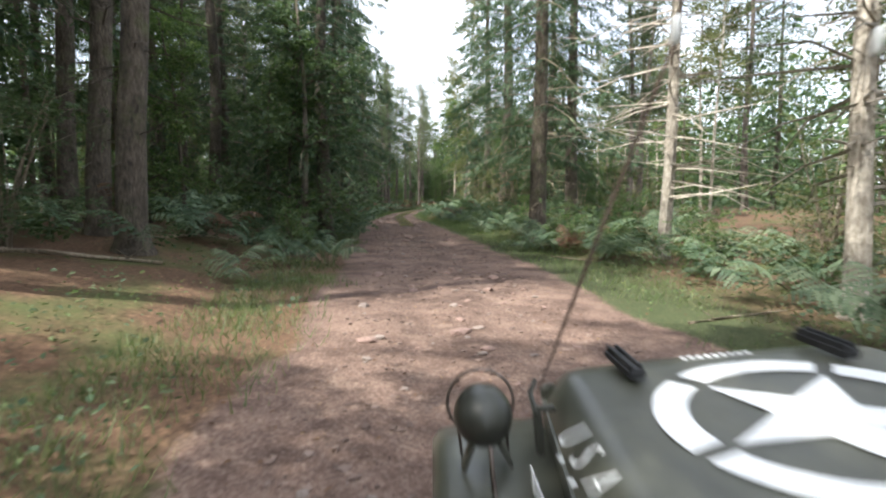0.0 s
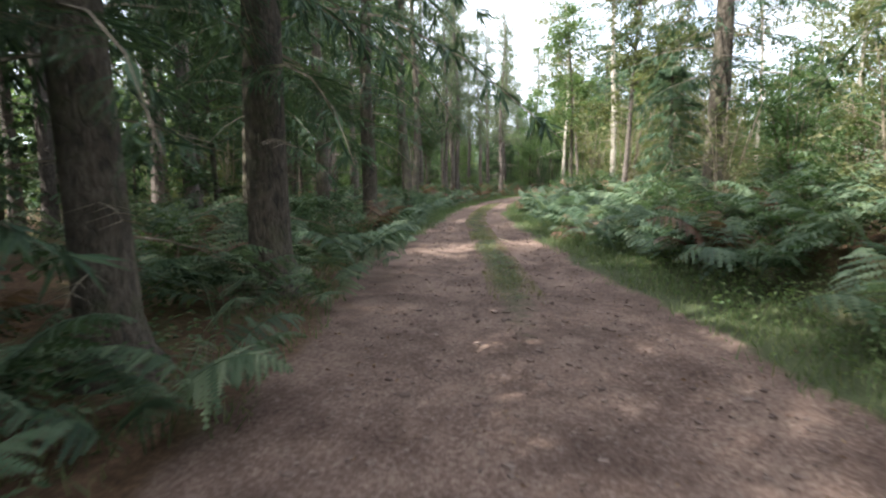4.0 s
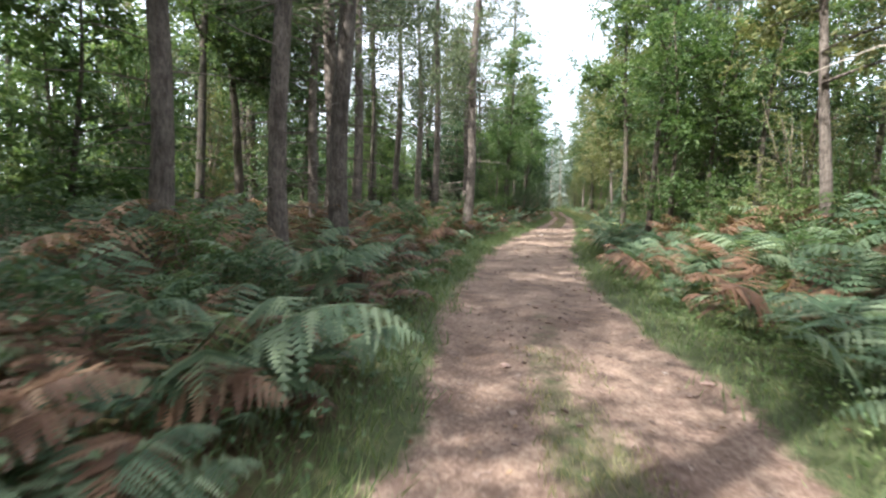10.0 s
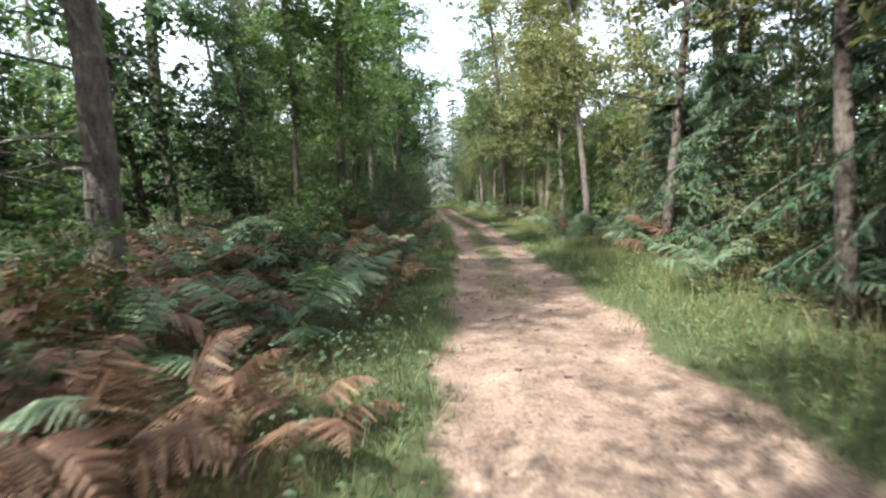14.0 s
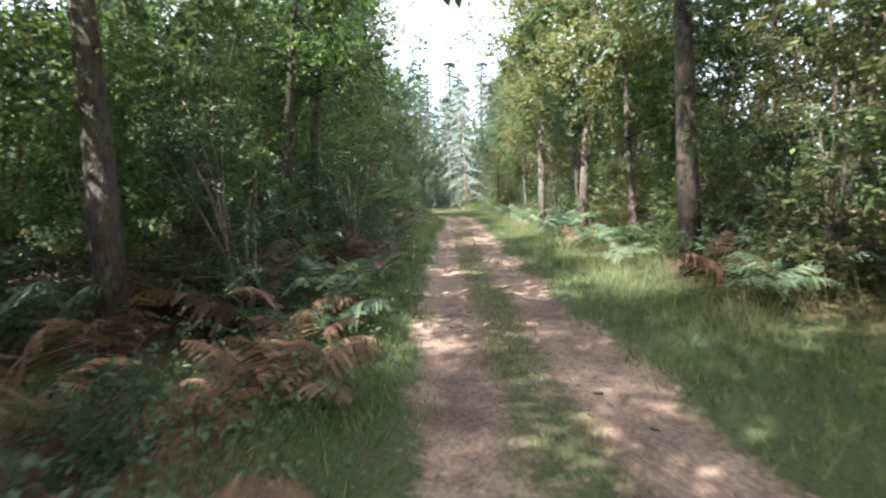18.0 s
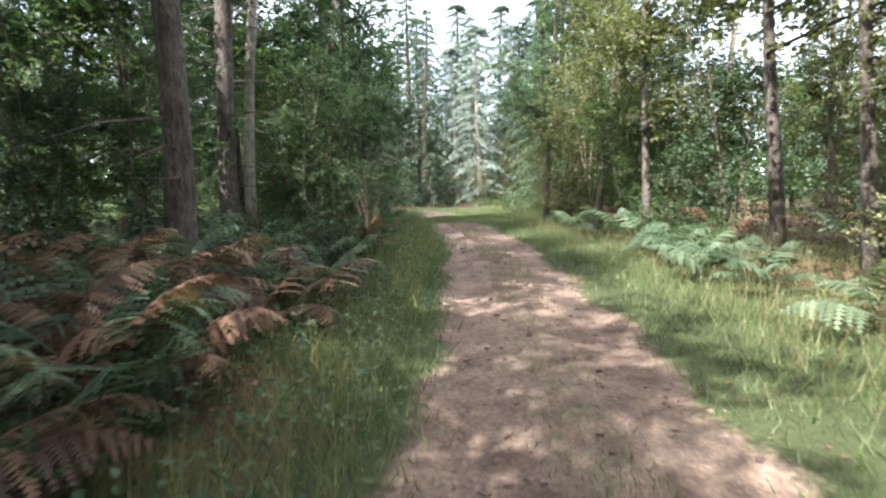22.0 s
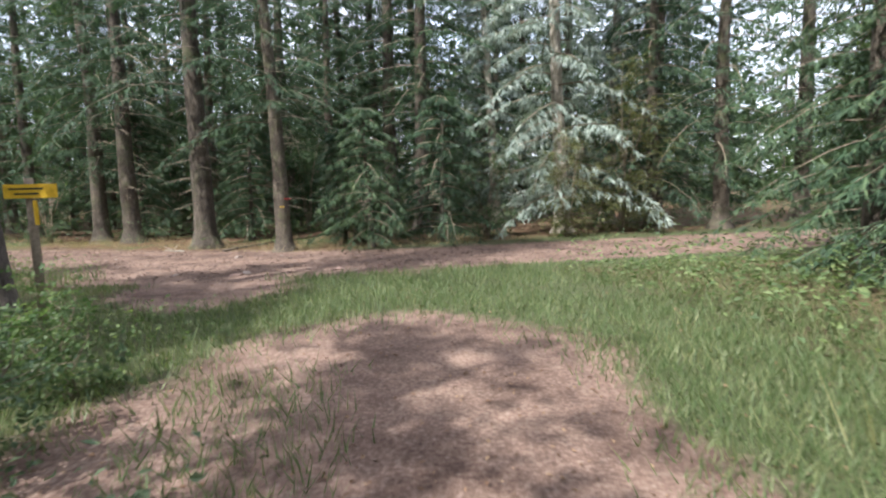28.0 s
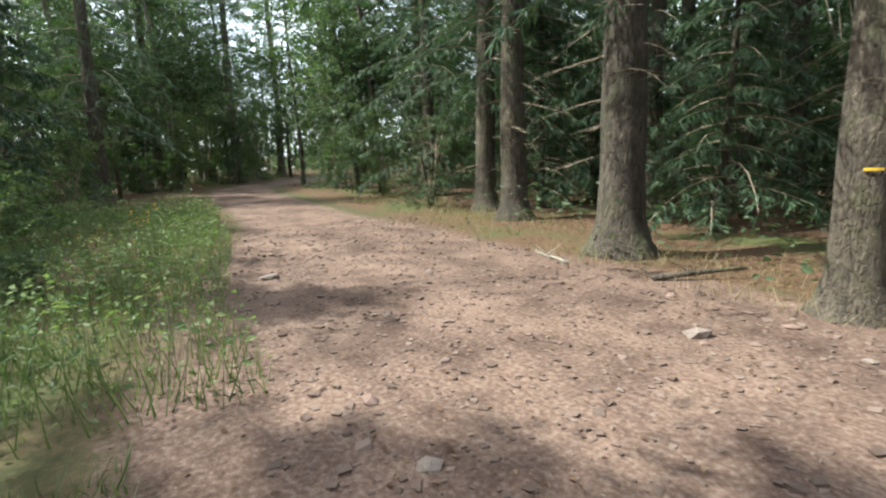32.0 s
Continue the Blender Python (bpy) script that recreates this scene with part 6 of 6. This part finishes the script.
        part("rest_block", b, RUBBER, hood, "ribbed wooden rest block on the bonnet")

    # flanks, grille, cowl
    for s in (-1, 1):
        b = Build()
        b.add([(s * 0.60, -0.56, -0.09), (s * 0.50, 0.47, -0.10), (s * 0.50, 0.47, -0.42), (s * 0.60, -0.56, -0.42), (s * 0.585, -0.56, -0.09), (s * 0.485, 0.47, -0.10), (s * 0.485, 0.47, -0.42), (s * 0.585, -0.56, -0.42)],
              [(0, 1, 2, 3), (7, 6, 5, 4), (0, 4, 5, 1), (3, 2, 6, 7), (1, 5, 6, 2), (0, 3, 7, 4)])
        part("side_panel", b, OLIVE_PAINT)
    for k in range(10):
        b = Build()
        b.box((-0.45 + 0.1 * k, 0.48, -0.30), (0.055, 0.02, 0.40), 0.006)
        part("grille_bar", b, OLIVE_PAINT)
    for s in (-1, 1):
        b = Build()
        b.box((0, 0.48, -0.30 + s * 0.21), (1.0, 0.025, 0.05), 0.008)
        part("grille_rail", b, OLIVE_PAINT)
    b = Build()
    b.box((0, 0.36, -0.30), (0.86, 0.05, 0.36), 0.01)
    part("radiator", b, OLIVE_DARK)
    for s in (-1, 1):
        # front wing: flat top that curves down in front
        b = Build()
        prof = [(-0.60, -0.17), (-0.30, -0.165), (0.10, -0.165), (0.40, -0.17), (0.56, -0.20), (0.66, -0.28), (0.70, -0.38)]
        x0, x1 = s * 0.505, s * 0.835
        v, f = [], []
        for y, z in prof:
            v += [(x0, y, z), (s * 0.79, y, z - 0.004), (s * 0.815, y, z - 0.012), (x1, y, z - 0.04), (x1, y, z - 0.07), (x0, y, z - 0.02)]
        for k in range(len(prof) - 1):
            for j in range(6):
                a, c = k * 6 + j, k * 6 + (j + 1) % 6
                f.append((a, c, c + 6, a + 6))
        f += [(0, 1, 2, 3, 4, 5), tuple(36 + j for j in range(6))]
        b.add(v, f)
        part("front_wing", b, OLIVE_PAINT, car, "", True)
    b = Build()
    b.box((0, -0.60, -0.22), (1.24, 0.10, 0.42), 0.03)
    part("cowl", b, OLIVE_PAINT)
    b = Build()
    b.box((0, -0.67, -0.14), (1.16, 0.03, 0.24), 0.008)
    dash = part("dashboard", b, OLIVE_PAINT)
    for k in range(4):
        b = Build()
        b.tube([(-0.12 + 0.11 * k, -0.684, -0.12), (-0.12 + 0.11 * k, -0.692, -0.12)], [0.042, 0.042], 16)
        part("dial", b, RUBBER, dash, "round black instrument dial")

    # blackout lamp on its bracket, with a wire guard
    lamp = new("blackout_lamp")
    lamp.parent = car
    lamp.location = (-0.694, 0.226, -0.028)
    b = Build()
    prof = [(0.0, -0.078), (0.025, -0.074), (0.048, -0.060), (0.064, -0.038), (0.072, -0.008), (0.0725, 0.022), (0.070, 0.040), (0.066, 0.048), (0.0, 0.052)]
    n = 28
    v = [(rr * math.cos(2 * math.pi * k / n), yy, rr * math.sin(2 * math.pi * k / n)) for rr, yy in prof for k in range(n)]
    f = [(i * n + k, i * n + (k + 1) % n, (i + 1) * n + (k + 1) % n, (i + 1) * n + k) for i in range(len(prof) - 1) for k in range(n)]
    b.add(v, f)
    part("lamp_bowl", b, OLIVE_DARK, lamp, "glossy round olive lamp housing", True)
    b = Build()
    ring = [(0.086 * math.cos(a), 0.07, 0.086 * math.sin(a) + 0.008) for a in np.linspace(-0.75, math.pi + 0.75, 26)]
    b.tube([(0.060, 0.05, -0.125)] + ring + [(-0.060, 0.05, -0.125)], [0.0045] * 28, 6)
    part("wire_guard", b, WIRE, lamp, "bent wire guard hoop", True)
    for s in (-1, 1):
        b = Build()
        b.box((s * 0.045, 0.0, -0.095), (0.012, 0.05, 0.075), 0.003, Matrix.Rotation(radians(-s * 24), 4, "Y"))
        part("bracket_foot", b, OLIVE_PAINT, lamp)
    b = Build()
    b.tube([(0.004, -0.10, -0.03), (0.004, -0.105, -0.09), (0.006, -0.12, -0.17), (0.006, -0.20, -0.20)], [0.006] * 4, 8)
    part("lamp_cable", b, WIRE, lamp, "", True)
    for s, nm in ((-1, "left"), (1, "right")):
        b = Build()
        b.tube([(s * 0.33, 0.47, -0.28), (s * 0.33, 0.50, -0.28), (s * 0.33, 0.51, -0.28)], [0.085, 0.088, 0.08], 20)
        h = part("headlight", b, OLIVE_DARK, car, "", True)
        b = Build()
        b.tube([(s * 0.33, 0.512, -0.28), (s * 0.33, 0.518, -0.28)], [0.074, 0.068], 20)
        part("lens", b, GLASS_LENS, h, "round glass headlight lens", True)

    # bonnet catches and the mast cords tied to them
    for s in (-1, 1):
        b = Build()
        b.box((s * 0.565, 0.20, -0.075), (0.022, 0.026, 0.11), 0.005)
        b.box((s * 0.545, 0.20, -0.012), (0.05, 0.022, 0.012), 0.003)
        b.tube([(s * 0.57, 0.185, -0.02), (s * 0.57, 0.25, 0.01), (s * 0.55, 0.28, 0.03)], [0.007] * 3, 6)
        part("hood_catch", b, OLIVE_DARK, car, "steel spring catch of the bonnet")
    tip = (0.05, -0.25, 1.75)
    mid_l, mid_r = (-0.136, 0.316, 0.869), (0.36, 0.30, 0.80)
    for s, mid in ((-1, mid_l), (1, mid_r)):
        for o in (-0.004, 0.004):
            b = Build()
            b.tube([(s * 0.556, 0.235, 0.01), ((s * 0.556 + mid[0]) / 2 + o, (0.235 + mid[1]) / 2, mid[2] / 2 - 0.004), (mid[0] + o, mid[1], mid[2] - 0.02)], [0.0026] * 3, 6)
            part("mast_cord", b, ROPE, car, "thin brown cord")
        b = Build()
        b.tube([(mid[0], mid[1], mid[2] - 0.03), (mid[0], mid[1], mid[2] - 0.02), (mid[0] + 0.002, mid[1] - 0.01, mid[2] + 0.03), (mid[0] + 0.003, mid[1] - 0.012, mid[2] + 0.038)], [0.006, 0.012, 0.012, 0.006], 10)
        part("insulator", b, WHITE_TAPE, car, "white egg-shaped insulator", True)
        b = Build()
        b.tube([(mid[0] + 0.003, mid[1] - 0.012, mid[2] + 0.036), tip], [0.0024, 0.0024], 6)
        part("mast_cord", b, ROPE, car, "thin brown cord")
    b = Build()
    b.tube([(0.70, -2.15, -0.25), (0.70, -2.15, 0.2), (0.66, -2.0, 1.0), (0.45, -1.4, 1.65), (0.05, -0.25, 1.75)], [0.014, 0.010, 0.007, 0.005, 0.003], 8)
    part("whip_mast", b, OLIVE_DARK, car, "bent whip aerial", True)

    # open tub, seats, wheel
    for s in (-1, 1):
        b = Build()
        prof = [(-0.62, -0.02), (-0.80, -0.06), (-0.92, -0.30), (-1.35, -0.30), (-1.48, -0.08), (-2.25, -0.06), (-2.25, -0.52), (-0.62, -0.52)]
        v = [(s * 0.70, y, z) for y, z in prof] + [(s * 0.675, y, z) for y, z in prof]
        n = len(prof)
        f = [tuple(range(n)), tuple(range(2 * n - 1, n - 1, -1))] + [(k, (k + 1) % n, n + (k + 1) % n, n + k) for k in range(n)]
        b.add(v, f)
        part("tub_side", b, OLIVE_PAINT)
    b = Build()
    b.box((0, -2.25, -0.29), (1.38, 0.025, 0.46), 0.006)
    part("tail_panel", b, OLIVE_PAINT)
    b = Build()
    b.box((0, -1.44, -0.51), (1.36, 1.66, 0.03), 0.006)
    part("tub_floor", b, OLIVE_PAINT)
    for s in (-1, 1):
        seat = new("seat")
        seat.parent = car
        seat.location = (s * 0.33, -1.30, -0.42)
        b = Build()
        b.box((0, 0, 0), (0.42, 0.42, 0.10), 0.03)
        part("cushion", b, CANVAS, seat, "olive canvas cushion", True)
        b = Build()
        b.box((0, -0.24, 0.20), (0.42, 0.07, 0.36), 0.03, Matrix.Rotation(radians(-10), 4, "X"))
        part("backrest", b, CANVAS, seat, "olive canvas backrest", True)
    b = Build()
    ring = [(-0.34 + 0.19 * math.cos(a), -0.98 - 0.07 * math.sin(a), 0.03 + 0.175 * math.sin(a)) for a in np.linspace(0, 2 * math.pi, 29)]
    b.tube(ring, [0.011] * 29, 7, cap=False)
    for a in (0.3, 2.4, 4.5):
        b.tube([(-0.34, -0.98, 0.03), (-0.34 + 0.19 * math.cos(a), -0.98 - 0.07 * math.sin(a), 0.03 + 0.175 * math.sin(a))], [0.006, 0.006], 6)
    b.tube([(-0.34, -0.98, 0.03), (-0.34, -0.66, -0.16)], [0.016, 0.016], 8)
    part("steering_wheel", b, OLIVE_DARK, car, "thin-rimmed steering wheel", True)
    b = Build()
    b.box((0, 0.80, -0.42), (1.44, 0.05, 0.11), 0.01)
    part("bumper", b, OLIVE_PAINT)
    for s in (-1, 1):
        b = Build()
        b.box((s * 0.34, 0.62, -0.44), (0.05, 0.36, 0.07), 0.006)
        part("bumper_arm", b, OLIVE_PAINT)
    # wheels stand on the ground
    inv = m.inverted()
    for s in (-1, 1):
        for y in (0.22, -1.78):
            hub_w = m @ Vector((s * 0.62, y, -0.52))
            hub_w.z = gz(hub_w.x, hub_w.y) + 0.315
            wheel = new("wheel")
            wheel.parent = car
            wheel.location = inv @ hub_w
            b = Build()
            prof = [(0.20, -0.07), (0.27, -0.078), (0.305, -0.065), (0.32, -0.03), (0.32, 0.03), (0.305, 0.065), (0.27, 0.078), (0.20, 0.07)]
            n = 28
            v = [(xx, rr * math.cos(2 * math.pi * k / n), rr * math.sin(2 * math.pi * k / n)) for rr, xx in prof for k in range(n)]
            f = [(i * n + k, i * n + (k + 1) % n, (i + 1) * n + (k + 1) % n, (i + 1) * n + k) for i in range(len(prof) - 1) for k in range(n)]
            b.add(v, f)
            part("tyre", b, RUBBER, wheel, "black treaded tyre", True)
            b = Build()
            b.tube([(-0.055, 0, 0), (-0.02, 0, 0), (0.02, 0, 0), (0.055, 0, 0)], [0.205, 0.17, 0.17, 0.205], 24)
            part("rim", b, OLIVE_PAINT, wheel, "", True)
    tagged(car, "olive army car with a white star, standing on the track", "car")


army_car()
